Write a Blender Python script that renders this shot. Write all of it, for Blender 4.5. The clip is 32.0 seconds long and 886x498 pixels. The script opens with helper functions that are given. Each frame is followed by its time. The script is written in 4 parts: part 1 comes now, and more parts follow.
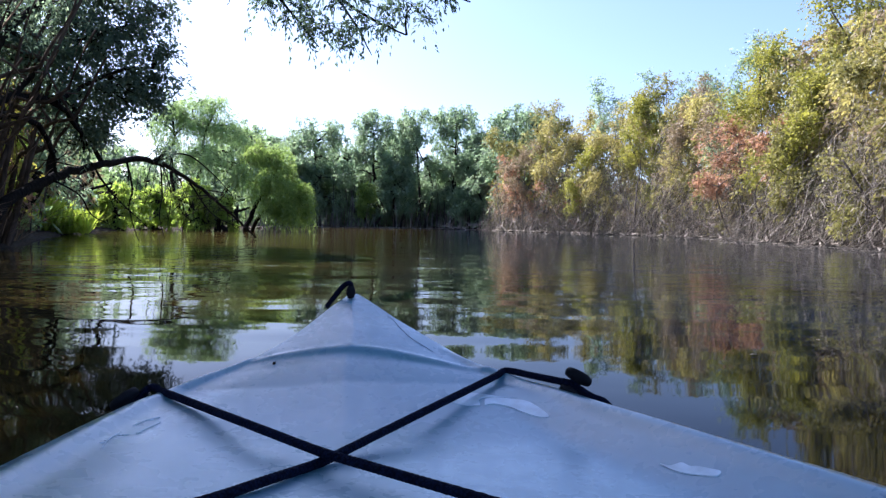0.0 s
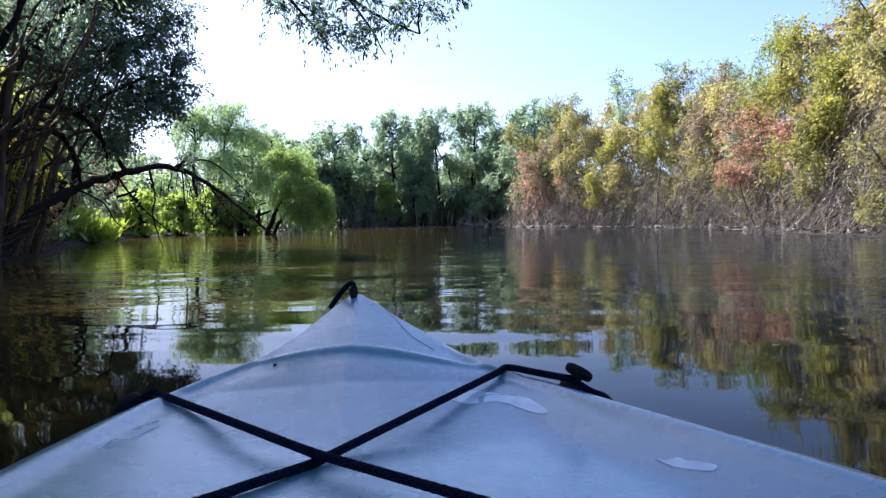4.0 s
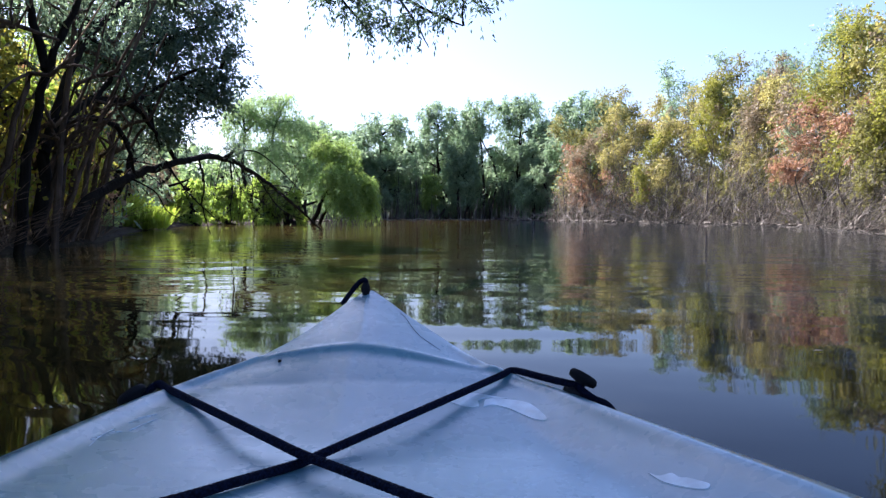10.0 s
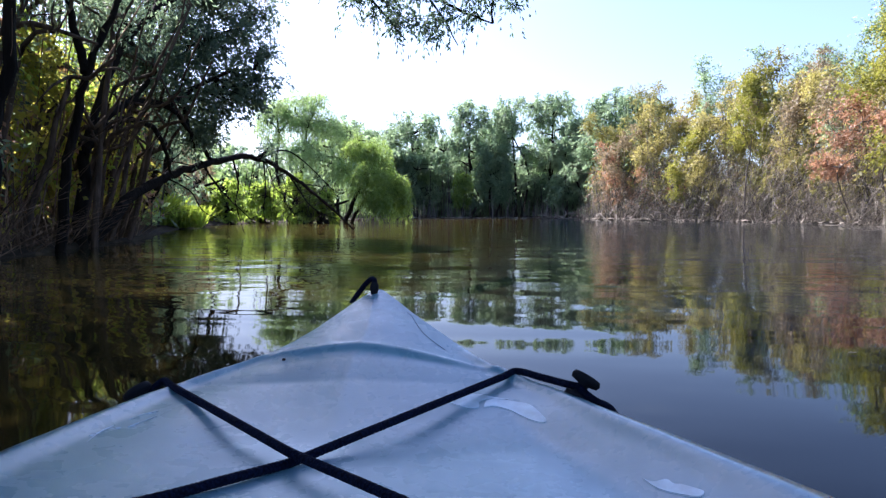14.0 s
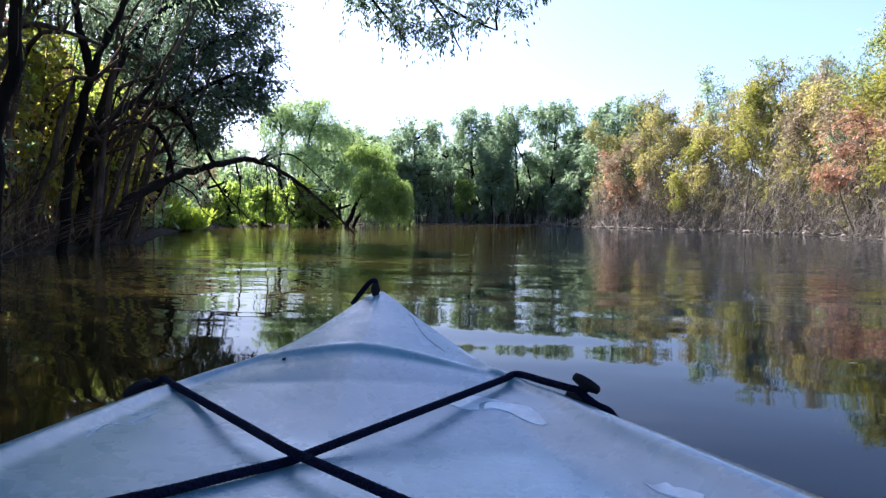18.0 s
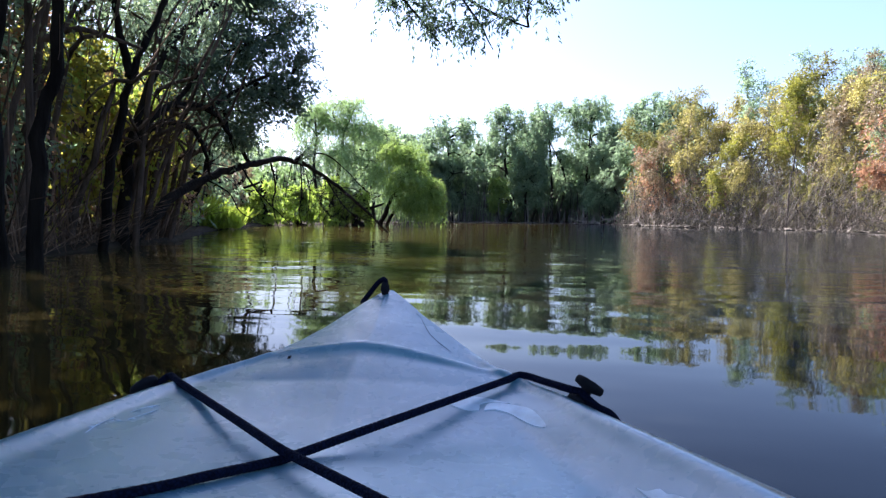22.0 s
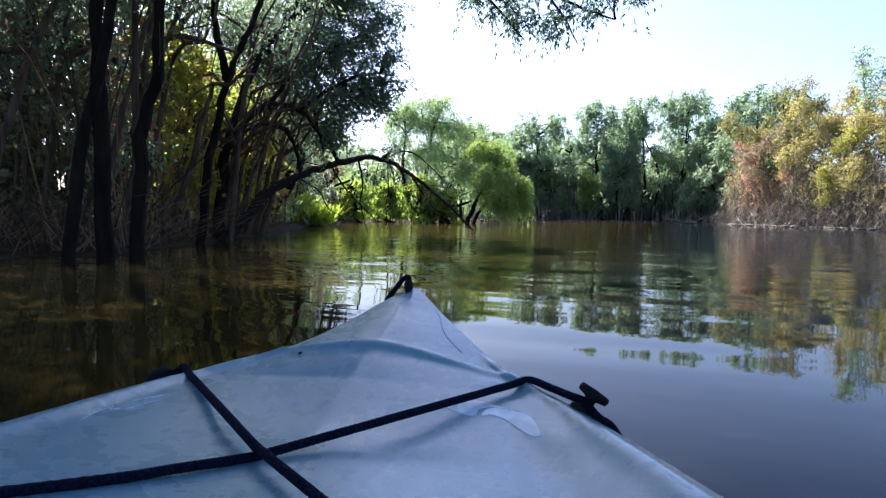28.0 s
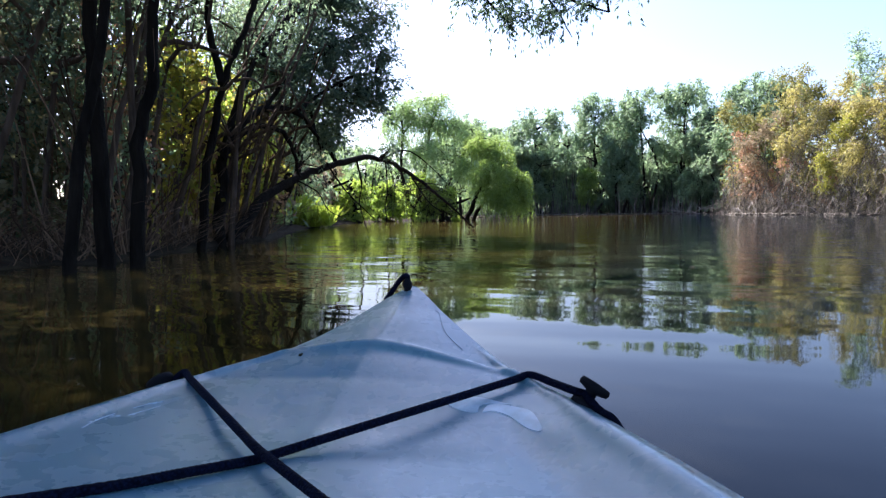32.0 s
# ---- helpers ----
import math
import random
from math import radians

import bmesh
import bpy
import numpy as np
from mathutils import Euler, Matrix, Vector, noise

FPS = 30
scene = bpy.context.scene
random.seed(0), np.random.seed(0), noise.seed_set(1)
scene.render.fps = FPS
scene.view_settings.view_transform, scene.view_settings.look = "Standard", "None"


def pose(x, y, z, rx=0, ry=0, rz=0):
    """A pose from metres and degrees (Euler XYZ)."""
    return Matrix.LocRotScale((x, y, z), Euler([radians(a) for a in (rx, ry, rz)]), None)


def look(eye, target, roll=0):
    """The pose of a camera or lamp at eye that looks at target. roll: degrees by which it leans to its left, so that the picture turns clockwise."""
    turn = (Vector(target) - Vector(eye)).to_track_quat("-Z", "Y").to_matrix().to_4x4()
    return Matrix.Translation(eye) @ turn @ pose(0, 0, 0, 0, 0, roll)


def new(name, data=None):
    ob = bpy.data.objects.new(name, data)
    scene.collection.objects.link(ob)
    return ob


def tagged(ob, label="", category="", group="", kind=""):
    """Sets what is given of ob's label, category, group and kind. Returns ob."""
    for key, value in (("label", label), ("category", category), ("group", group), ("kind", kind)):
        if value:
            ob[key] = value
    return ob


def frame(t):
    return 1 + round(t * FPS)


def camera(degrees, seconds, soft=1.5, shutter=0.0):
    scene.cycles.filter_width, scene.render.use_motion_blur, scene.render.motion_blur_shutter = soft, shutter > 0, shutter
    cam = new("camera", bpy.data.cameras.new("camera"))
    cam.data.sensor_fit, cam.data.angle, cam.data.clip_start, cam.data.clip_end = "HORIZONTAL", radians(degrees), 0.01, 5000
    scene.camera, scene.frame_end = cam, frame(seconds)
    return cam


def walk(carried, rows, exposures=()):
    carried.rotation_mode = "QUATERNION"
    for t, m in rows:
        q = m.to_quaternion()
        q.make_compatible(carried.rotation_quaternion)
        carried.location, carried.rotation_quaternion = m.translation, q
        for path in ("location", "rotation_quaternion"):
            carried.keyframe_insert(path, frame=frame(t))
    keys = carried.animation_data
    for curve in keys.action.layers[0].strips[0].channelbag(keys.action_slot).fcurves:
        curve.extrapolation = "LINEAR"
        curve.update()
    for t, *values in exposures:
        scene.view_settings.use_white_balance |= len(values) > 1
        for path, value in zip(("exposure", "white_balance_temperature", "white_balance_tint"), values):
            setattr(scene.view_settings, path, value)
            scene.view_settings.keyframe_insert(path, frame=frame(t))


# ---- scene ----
cam = camera(68.5, 32.0, soft=1.35)

# seconds, place of the eye, then yaw to the left, pitch and roll in degrees
PATH = [
    (0, -0.1073, -0.0296, 0.4169, 0.18, -2.13, 0.84),
    (0.5, -0.1061, -0.0295, 0.4168, 0.25, -2.13, 0.74),
    (1, -0.1021, -0.0304, 0.4163, 0.35, -2.20, -0.43),
    (1.5, -0.0991, -0.0297, 0.4161, 0.59, -2.20, -0.47),
    (2, -0.0962, -0.0283, 0.4165, 0.93, -2.20, -0.00),
    (2.5, -0.0917, -0.0280, 0.4165, 1.21, -2.26, -0.50),
    (3, -0.0874, -0.0275, 0.4164, 1.48, -2.30, -0.94),
    (3.5, -0.0829, -0.0264, 0.4163, 1.85, -2.31, -1.04),
    (5.5, -0.0756, -0.0235, 0.4168, 2.62, -2.30, -0.27),
    (6, -0.0732, -0.0228, 0.4170, 2.84, -2.31, -0.21),
    (6.5, -0.0716, -0.0218, 0.4173, 3.07, -2.30, 0.22),
    (7, -0.0671, -0.0213, 0.4172, 3.33, -2.36, -0.36),
    (7.5, -0.0589, -0.0204, 0.4166, 3.78, -2.46, -1.65),
    (8, -0.0547, -0.0183, 0.4172, 4.30, -2.44, -0.88),
    (8.5, -0.0478, -0.0154, 0.4210, 5.05, -2.73, -0.24),
    (9, -0.0443, -0.0134, 0.4246, 5.62, -2.95, 0.97),
    (9.5, -0.0357, -0.0127, 0.4184, 5.89, -2.64, -1.37),
    (10, -0.0385, -0.0122, 0.4235, 5.94, -2.95, 0.05),
    (10.5, -0.0338, -0.0119, 0.4201, 6.05, -2.80, -1.41),
    (11, -0.0339, -0.0104, 0.4247, 6.46, -3.03, 0.50),
    (11.5, -0.0240, -0.0086, 0.4200, 6.95, -2.80, -1.34),
    (12, -0.0216, -0.0069, 0.4224, 7.43, -2.92, -0.19),
    (12.5, -0.0154, -0.0049, 0.4222, 8.03, -2.91, -0.10),
    (13, -0.0090, -0.0025, 0.4242, 8.69, -3.09, 0.21),
    (13.5, -0.0154, -0.0042, 0.4239, 8.66, -2.79, 2.81),
    (14, -0.0075, -0.0021, 0.4238, 8.77, -3.08, -0.08),
    (14.5, -0.0029, -0.0007, 0.4225, 9.11, -3.00, -0.53),
    (16.5, -0.0044, -0.0013, 0.4209, 9.17, -2.77, 0.41),
    (17, -0.0068, -0.0023, 0.4193, 9.00, -2.59, 0.68),
    (17.5, -0.0112, -0.0037, 0.4196, 8.79, -2.51, 1.63),
    (18, -0.0085, -0.0028, 0.4192, 8.86, -2.56, 0.76),
    (18.5, 0.0008, -0.0004, 0.4172, 9.13, -2.68, -2.01),
    (19, 0.0068, 0.0019, 0.4180, 9.86, -2.69, -1.33),
    (19.5, 0.0009, 0.0000, 0.4182, 9.89, -2.43, 1.41),
    (20, 0.0037, 0.0012, 0.4200, 10.10, -2.63, 1.12),
    (20.5, 0.0079, 0.0029, 0.4209, 10.48, -2.73, 1.01),
    (21, 0.0159, 0.0057, 0.4193, 11.07, -2.69, 0.21),
    (21.5, 0.0257, 0.0093, 0.4189, 11.49, -2.91, -2.20),
    (22, 0.0230, 0.0088, 0.4200, 11.84, -2.73, 0.65),
    (22.5, 0.0243, 0.0095, 0.4202, 12.03, -2.74, 0.90),
    (23, 0.0264, 0.0103, 0.4209, 12.09, -2.86, 0.26),
    (23.5, 0.0264, 0.0103, 0.4207, 12.12, -2.83, 0.41),
    (24, 0.0214, 0.0085, 0.4215, 11.94, -2.76, 1.75),
    (24.5, 0.0197, 0.0081, 0.4218, 12.00, -2.68, 2.76),
    (25, 0.0249, 0.0103, 0.4218, 12.47, -2.71, 2.64),
    (25.5, 0.0437, 0.0183, 0.4205, 13.64, -2.95, -0.32),
    (26, 0.0518, 0.0243, 0.4226, 15.25, -2.84, 3.20),
    (26.5, 0.0699, 0.0339, 0.4216, 16.70, -2.98, 1.65),
    (28.5, 0.1029, 0.0550, 0.4202, 19.98, -3.08, 0.97),
    (29, 0.1047, 0.0559, 0.4204, 20.02, -3.17, 0.29),
    (29.5, 0.1054, 0.0560, 0.4198, 19.94, -3.20, -0.35),
    (30, 0.1042, 0.0552, 0.4200, 19.81, -3.21, -0.32),
    (30.5, 0.1031, 0.0546, 0.4197, 19.77, -3.14, -0.05),
    (31, 0.1016, 0.0538, 0.4204, 19.73, -3.14, 0.50),
    (31.5, 0.1036, 0.0547, 0.4195, 19.71, -3.18, -0.53),
    (32, 0.1039, 0.0547, 0.4198, 19.68, -3.23, -0.76),
]
walk(cam, [(t, pose(x, y, z, 90 + pitch, 0, yaw) @ pose(0, 0, 0, 0, 0, roll)) for t, x, y, z, yaw, pitch, roll in PATH],
     exposures=[(0.0, 1.57, 5700.0, 24.0), (10.0, 1.68, 5780.0, 24.0), (20.0, 1.75, 5850.0, 23.0), (32.0, 1.74, 5930.0, 22.0)])

# ---- light ----
SUN_AZ, SUN_EL = -51.0, 46.0      # degrees from the y axis towards x, and above the horizon
world = bpy.data.worlds.new("sky_world")
scene.world = world
world.use_nodes = True
wn = world.node_tree
sky = wn.nodes.new("ShaderNodeTexSky")
sky.sky_type = "NISHITA"
sky.sun_disc = False
sky.sun_elevation = radians(SUN_EL)
sky.sun_rotation = radians(SUN_AZ)
sky.air_density, sky.dust_density, sky.ozone_density = 1.0, 1.8, 3.2
wn.links.new(sky.outputs[0], wn.nodes["Background"].inputs[0])
wn.nodes["Background"].inputs[1].default_value = 0.095
sun = new("sun", bpy.data.lights.new("sun", "SUN"))
sun.data.energy, sun.data.angle, sun.data.color = 5.0, radians(0.5), (1.0, 0.93, 0.82)
_sa, _se = radians(SUN_AZ), radians(SUN_EL)
sun.matrix_world = look((math.sin(_sa) * math.cos(_se) * 60, math.cos(_sa) * math.cos(_se) * 60, math.sin(_se) * 60), (0, 0, 0))


# ---- materials ----
def nodes_of(name):
    m = bpy.data.materials.new(name)
    m.use_nodes = True
    return m, m.node_tree, m.node_tree.nodes["Principled BSDF"]


def ramp(nt, stops, src):
    r = nt.nodes.new("ShaderNodeValToRGB")
    while len(r.color_ramp.elements) < len(stops):
        r.color_ramp.elements.new(0.5)
    for e, (p, c) in zip(r.color_ramp.elements, stops):
        e.position, e.color = p, (*c, 1)
    nt.links.new(src, r.inputs[0])
    return r.outputs[0]


def noise_node(nt, scale, detail=4.0, stretch=None, rough=0.55):
    n = nt.nodes.new("ShaderNodeTexNoise")
    n.inputs["Scale"].default_value, n.inputs["Detail"].default_value, n.inputs["Roughness"].default_value = scale, detail, rough
    tc = nt.nodes.new("ShaderNodeTexCoord")
    mp = nt.nodes.new("ShaderNodeMapping")
    if stretch:
        mp.inputs["Scale"].default_value = stretch
    nt.links.new(tc.outputs["Object"], mp.inputs[0])
    nt.links.new(mp.outputs[0], n.inputs["Vector"])
    return n


def bump(nt, bsdf, src, strength, dist):
    b = nt.nodes.new("ShaderNodeBump")
    b.inputs["Strength"].default_value, b.inputs["Distance"].default_value = strength, dist
    nt.links.new(src, b.inputs["Height"])
    nt.links.new(b.outputs[0], bsdf.inputs["Normal"])
    return b


def leaf_material(name, dark, mid, light, through_share=0.45):
    """Leaves: colour varies leaf by leaf and in patches; part of the light passes through."""
    m, nt, bsdf = nodes_of(name)
    geo = nt.nodes.new("ShaderNodeNewGeometry")
    patch = noise_node(nt, 0.9, 3.0)
    mix = nt.nodes.new("ShaderNodeMath")
    mix.operation = "MULTIPLY_ADD"
    mix.inputs[1].default_value = 0.45
    nt.links.new(geo.outputs["Random Per Island"], mix.inputs[0])
    sc = nt.nodes.new("ShaderNodeMath")
    sc.operation = "MULTIPLY_ADD"
    sc.inputs[1].default_value, sc.inputs[2].default_value = 1.1, -0.27
    nt.links.new(patch.outputs["Fac"], sc.inputs[0])
    nt.links.new(sc.outputs[0], mix.inputs[2])
    col = ramp(nt, [(0.05, dark), (0.5, mid), (0.95, light)], mix.outputs[0])
    nt.links.new(col, bsdf.inputs["Base Color"])
    bsdf.inputs["Roughness"].default_value = 0.5
    bsdf.inputs["Specular IOR Level"].default_value = 0.35
    tr = nt.nodes.new("ShaderNodeBsdfTranslucent")
    hs = nt.nodes.new("ShaderNodeHueSaturation")
    hs.inputs["Saturation"].default_value, hs.inputs["Value"].default_value = 1.15, 1.5
    nt.links.new(col, hs.inputs["Color"])
    nt.links.new(hs.outputs[0], tr.inputs[0])
    mx = nt.nodes.new("ShaderNodeMixShader")
    mx.inputs[0].default_value = through_share
    nt.links.new(bsdf.outputs[0], mx.inputs[1])
    nt.links.new(tr.outputs[0], mx.inputs[2])
    nt.links.new(mx.outputs[0], nt.nodes["Material Output"].inputs[0])
    return m


def bark_material(name, dark, light):
    m, nt, bsdf = nodes_of(name)
    n = noise_node(nt, 14.0, 6.0, (1, 1, 0.18))
    nt.links.new(ramp(nt, [(0.3, dark), (0.7, light)], n.outputs["Fac"]), bsdf.inputs["Base Color"])
    bsdf.inputs["Roughness"].default_value = 0.92
    bsdf.inputs["Specular IOR Level"].default_value = 0.12
    n2 = noise_node(nt, 5.0, 5.0, (1, 1, 0.35))
    add = nt.nodes.new("ShaderNodeMath")
    nt.links.new(n.outputs["Fac"], add.inputs[0])
    nt.links.new(n2.outputs["Fac"], add.inputs[1])
    bump(nt, bsdf, add.outputs[0], 1.0, 0.035)
    return m


def strand_material(name, dark, mid, light):
    m, nt, bsdf = nodes_of(name)
    geo = nt.nodes.new("ShaderNodeNewGeometry")
    nt.links.new(ramp(nt, [(0.0, dark), (0.5, mid), (1.0, light)], geo.outputs["Random Per Island"]), bsdf.inputs["Base Color"])
    bsdf.inputs["Roughness"].default_value = 0.9
    bsdf.inputs["Specular IOR Level"].default_value = 0.15
    return m


# paler and bluer than real willow, far haze put into the colour
LEAF_WILLOW = leaf_material("willow_leaf", (0.13, 0.18, 0.117), (0.215, 0.29, 0.178), (0.33, 0.405, 0.24), 0.64)
LEAF_BRIGHT = leaf_material("bright_leaf", (0.12, 0.175, 0.055), (0.22, 0.30, 0.095), (0.35, 0.43, 0.15), 0.62)
# sunlight put into the colour, a brighter copy of the willow greens
LEAF_SUN_TINT = leaf_material("sun_tint_leaf", (0.15, 0.205, 0.05), (0.26, 0.345, 0.09), (0.40, 0.48, 0.145), 0.72)
LEAF_MIST = leaf_material("silvery_leaf", (0.15, 0.21, 0.10), (0.25, 0.34, 0.16), (0.38, 0.47, 0.23), 0.64)
# dark leaf copy: shade put into crowns on the left bank and overhead
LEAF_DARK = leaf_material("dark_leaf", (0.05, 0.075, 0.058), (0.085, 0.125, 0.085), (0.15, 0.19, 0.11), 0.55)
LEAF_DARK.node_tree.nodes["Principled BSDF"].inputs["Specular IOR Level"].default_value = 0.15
# yellow understorey leaf, brightened in colour for a glow from behind
LEAF_BACKLIT_TINT = leaf_material("backlit_tint_leaf", (0.15, 0.16, 0.05), (0.31, 0.30, 0.085), (0.52, 0.45, 0.15), 0.8)
LEAF_YELLOW = leaf_material("yellow_leaf", (0.195, 0.18, 0.075), (0.35, 0.322, 0.125), (0.53, 0.475, 0.2))
LEAF_OLIVE = leaf_material("olive_leaf", (0.12, 0.125, 0.045), (0.23, 0.222, 0.08), (0.36, 0.335, 0.13))
LEAF_LIME = leaf_material("lime_leaf", (0.145, 0.155, 0.04), (0.265, 0.27, 0.068), (0.41, 0.40, 0.115))
LEAF_RUST = leaf_material("rust_leaf", (0.20, 0.118, 0.075), (0.37, 0.225, 0.14), (0.49, 0.33, 0.22), 0.4)
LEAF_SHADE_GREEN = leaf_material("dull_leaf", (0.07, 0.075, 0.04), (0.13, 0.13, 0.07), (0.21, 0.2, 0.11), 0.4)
LEAF_DRY = leaf_material("dry_leaf", (0.165, 0.134, 0.083), (0.28, 0.228, 0.142), (0.41, 0.338, 0.212), 0.35)
# one bark twice, deep shade put into the dark copy, light into the brown
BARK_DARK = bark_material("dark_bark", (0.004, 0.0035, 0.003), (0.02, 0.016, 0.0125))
BARK_BROWN = bark_material("brown_bark", (0.04, 0.03, 0.023), (0.14, 0.1, 0.074))
BARK_GREY = bark_material("grey_bark", (0.06, 0.05, 0.042), (0.2, 0.17, 0.14))
BARK_DEAD = bark_material("dead_bark", (0.2, 0.17, 0.14), (0.45, 0.4, 0.34))
VINE = strand_material("dry_vine", (0.07, 0.062, 0.049), (0.18, 0.159, 0.128), (0.39, 0.352, 0.29))
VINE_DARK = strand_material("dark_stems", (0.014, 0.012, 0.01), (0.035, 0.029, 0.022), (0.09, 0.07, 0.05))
VINE_BROWN = strand_material("brown_vines", (0.05, 0.034, 0.022), (0.15, 0.1, 0.066), (0.32, 0.215, 0.14))
# grey stems paled in colour for haze low on the far shore
STEM_GREY = strand_material("grey_stems", (0.05, 0.046, 0.042), (0.11, 0.1, 0.09), (0.2, 0.18, 0.16))
GRASS = leaf_material("grass_blade", (0.17, 0.22, 0.045), (0.29, 0.365, 0.08), (0.43, 0.50, 0.125), 0.66)


def ground_material():
    m, nt, bsdf = nodes_of("leaf_litter_soil")
    n = noise_node(nt, 3.0, 8.0)
    nt.links.new(ramp(nt, [(0.3, (0.015, 0.012, 0.008)), (0.55, (0.04, 0.032, 0.021)), (0.75, (0.08, 0.065, 0.04))], n.outputs["Fac"]), bsdf.inputs["Base Color"])
    bsdf.inputs["Roughness"].default_value = 0.95
    bsdf.inputs["Specular IOR Level"].default_value = 0.1
    n2 = noise_node(nt, 30.0, 4.0)
    bump(nt, bsdf, n2.outputs["Fac"], 0.8, 0.03)
    return m


def water_material():
    """Murky brown-green water with small wind ripples over a slow swell."""
    m, nt, bsdf = nodes_of("lake_water")
    # silt, browner as if sunlit near the wooded bank; sky blue painted in eastwards
    n = noise_node(nt, 0.35, 3.0)
    sep = nt.nodes.new("ShaderNodeSeparateXYZ")
    tc = nt.nodes.new("ShaderNodeTexCoord")
    nt.links.new(tc.outputs["Object"], sep.inputs[0])
    east = nt.nodes.new("ShaderNodeMapRange")
    east.inputs["From Min"].default_value, east.inputs["From Max"].default_value = -5.0, 2.0
    nt.links.new(sep.outputs["X"], east.inputs["Value"])
    mixn = nt.nodes.new("ShaderNodeMath")
    mixn.operation = "MULTIPLY_ADD"
    mixn.inputs[1].default_value = 0.35
    nt.links.new(n.outputs["Fac"], mixn.inputs[0])
    nt.links.new(east.outputs[0], mixn.inputs[2])
    nt.links.new(ramp(nt, [(0.3, (0.060, 0.046, 0.015)), (0.75, (0.018, 0.0145, 0.004)), (1.0, (0.002, 0.006, 0.012))], mixn.outputs[0]), bsdf.inputs["Base Color"])
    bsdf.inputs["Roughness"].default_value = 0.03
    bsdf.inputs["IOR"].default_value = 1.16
    # reflections tinted blue to stand in for a bluer sky
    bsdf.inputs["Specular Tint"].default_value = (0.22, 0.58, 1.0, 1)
    a = noise_node(nt, 0.8, 0.5, (0.7, 2.4, 1), 0.4)
    b = noise_node(nt, 1.0, 1.2, (1.3, 4.6, 1), 0.45)
    calm = noise_node(nt, 0.22, 2.0)
    mul = nt.nodes.new("ShaderNodeMath")
    mul.operation = "MULTIPLY"
    nt.links.new(b.outputs["Fac"], mul.inputs[0])
    nt.links.new(ramp(nt, [(0.36, (0.15, 0.15, 0.15)), (0.58, (0.95, 0.95, 0.95))], calm.outputs["Fac"]), mul.inputs[1])
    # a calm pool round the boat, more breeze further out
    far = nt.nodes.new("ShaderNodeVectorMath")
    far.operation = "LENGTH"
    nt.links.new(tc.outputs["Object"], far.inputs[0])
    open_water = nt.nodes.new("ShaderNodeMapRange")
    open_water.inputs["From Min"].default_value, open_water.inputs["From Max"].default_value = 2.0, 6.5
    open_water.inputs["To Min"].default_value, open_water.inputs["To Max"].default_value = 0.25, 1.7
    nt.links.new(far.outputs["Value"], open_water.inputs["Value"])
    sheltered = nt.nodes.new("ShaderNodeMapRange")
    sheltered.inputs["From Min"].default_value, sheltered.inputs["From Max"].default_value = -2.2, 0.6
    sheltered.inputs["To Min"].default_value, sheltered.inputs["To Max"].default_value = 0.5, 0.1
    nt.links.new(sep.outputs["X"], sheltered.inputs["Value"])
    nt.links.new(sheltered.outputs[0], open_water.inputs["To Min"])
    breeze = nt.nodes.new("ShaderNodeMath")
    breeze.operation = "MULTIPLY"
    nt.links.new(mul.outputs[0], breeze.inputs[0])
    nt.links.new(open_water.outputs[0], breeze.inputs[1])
    add = nt.nodes.new("ShaderNodeMath")
    nt.links.new(a.outputs["Fac"], add.inputs[0])
    nt.links.new(breeze.outputs[0], add.inputs[1])
    # small round wavelets in the lee of the wooded bank
    lee = nt.nodes.new("ShaderNodeMapRange")
    lee.inputs["From Min"].default_value, lee.inputs["From Max"].default_value = -2.2, 0.3
    lee.inputs["To Min"].default_value, lee.inputs["To Max"].default_value = 0.22, 0.13
    nt.links.new(sep.outputs["X"], lee.inputs["Value"])
    wavelet = nt.nodes.new("ShaderNodeMath")
    wavelet.operation = "MULTIPLY_ADD"
    nt.links.new(noise_node(nt, 1.0, 0.5, (2.6, 6.5, 1)).outputs["Fac"], wavelet.inputs[0])
    nt.links.new(lee.outputs[0], wavelet.inputs[1])
    nt.links.new(add.outputs[0], wavelet.inputs[2])
    swell = nt.nodes.new("ShaderNodeMath")
    swell.operation = "MULTIPLY_ADD"
    swell.inputs[1].default_value = 1.25
    nt.links.new(noise_node(nt, 1.0, 0.0, (0.8, 1.5, 1)).outputs["Fac"], swell.inputs[0])
    nt.links.new(wavelet.outputs[0], swell.inputs[2])
    bump(nt, bsdf, swell.outputs[0], 1.0, 0.0065)
    return m


def hull_material():
    m, nt, bsdf = nodes_of("white_hull_sky_tint")
    n = noise_node(nt, 6.0, 6.0)
    # white plastic, with blue sky light and shade put into its colour
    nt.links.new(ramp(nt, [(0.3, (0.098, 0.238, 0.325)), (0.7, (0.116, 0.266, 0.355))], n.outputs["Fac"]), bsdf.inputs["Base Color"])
    n2 = noise_node(nt, 40.0, 3.0)
    nt.links.new(ramp(nt, [(0.3, (0.20, 0.20, 0.20)), (0.7, (0.36, 0.36, 0.36))], n2.outputs["Fac"]), bsdf.inputs["Roughness"])
    bsdf.inputs["Coat Weight"].default_value, bsdf.inputs["Coat Roughness"].default_value, bsdf.inputs["Coat IOR"].default_value = 1.0, 0.33, 1.6
    n3 = noise_node(nt, 220.0, 2.0)
    bump(nt, bsdf, n3.outputs["Fac"], 0.12, 0.001)
    return m


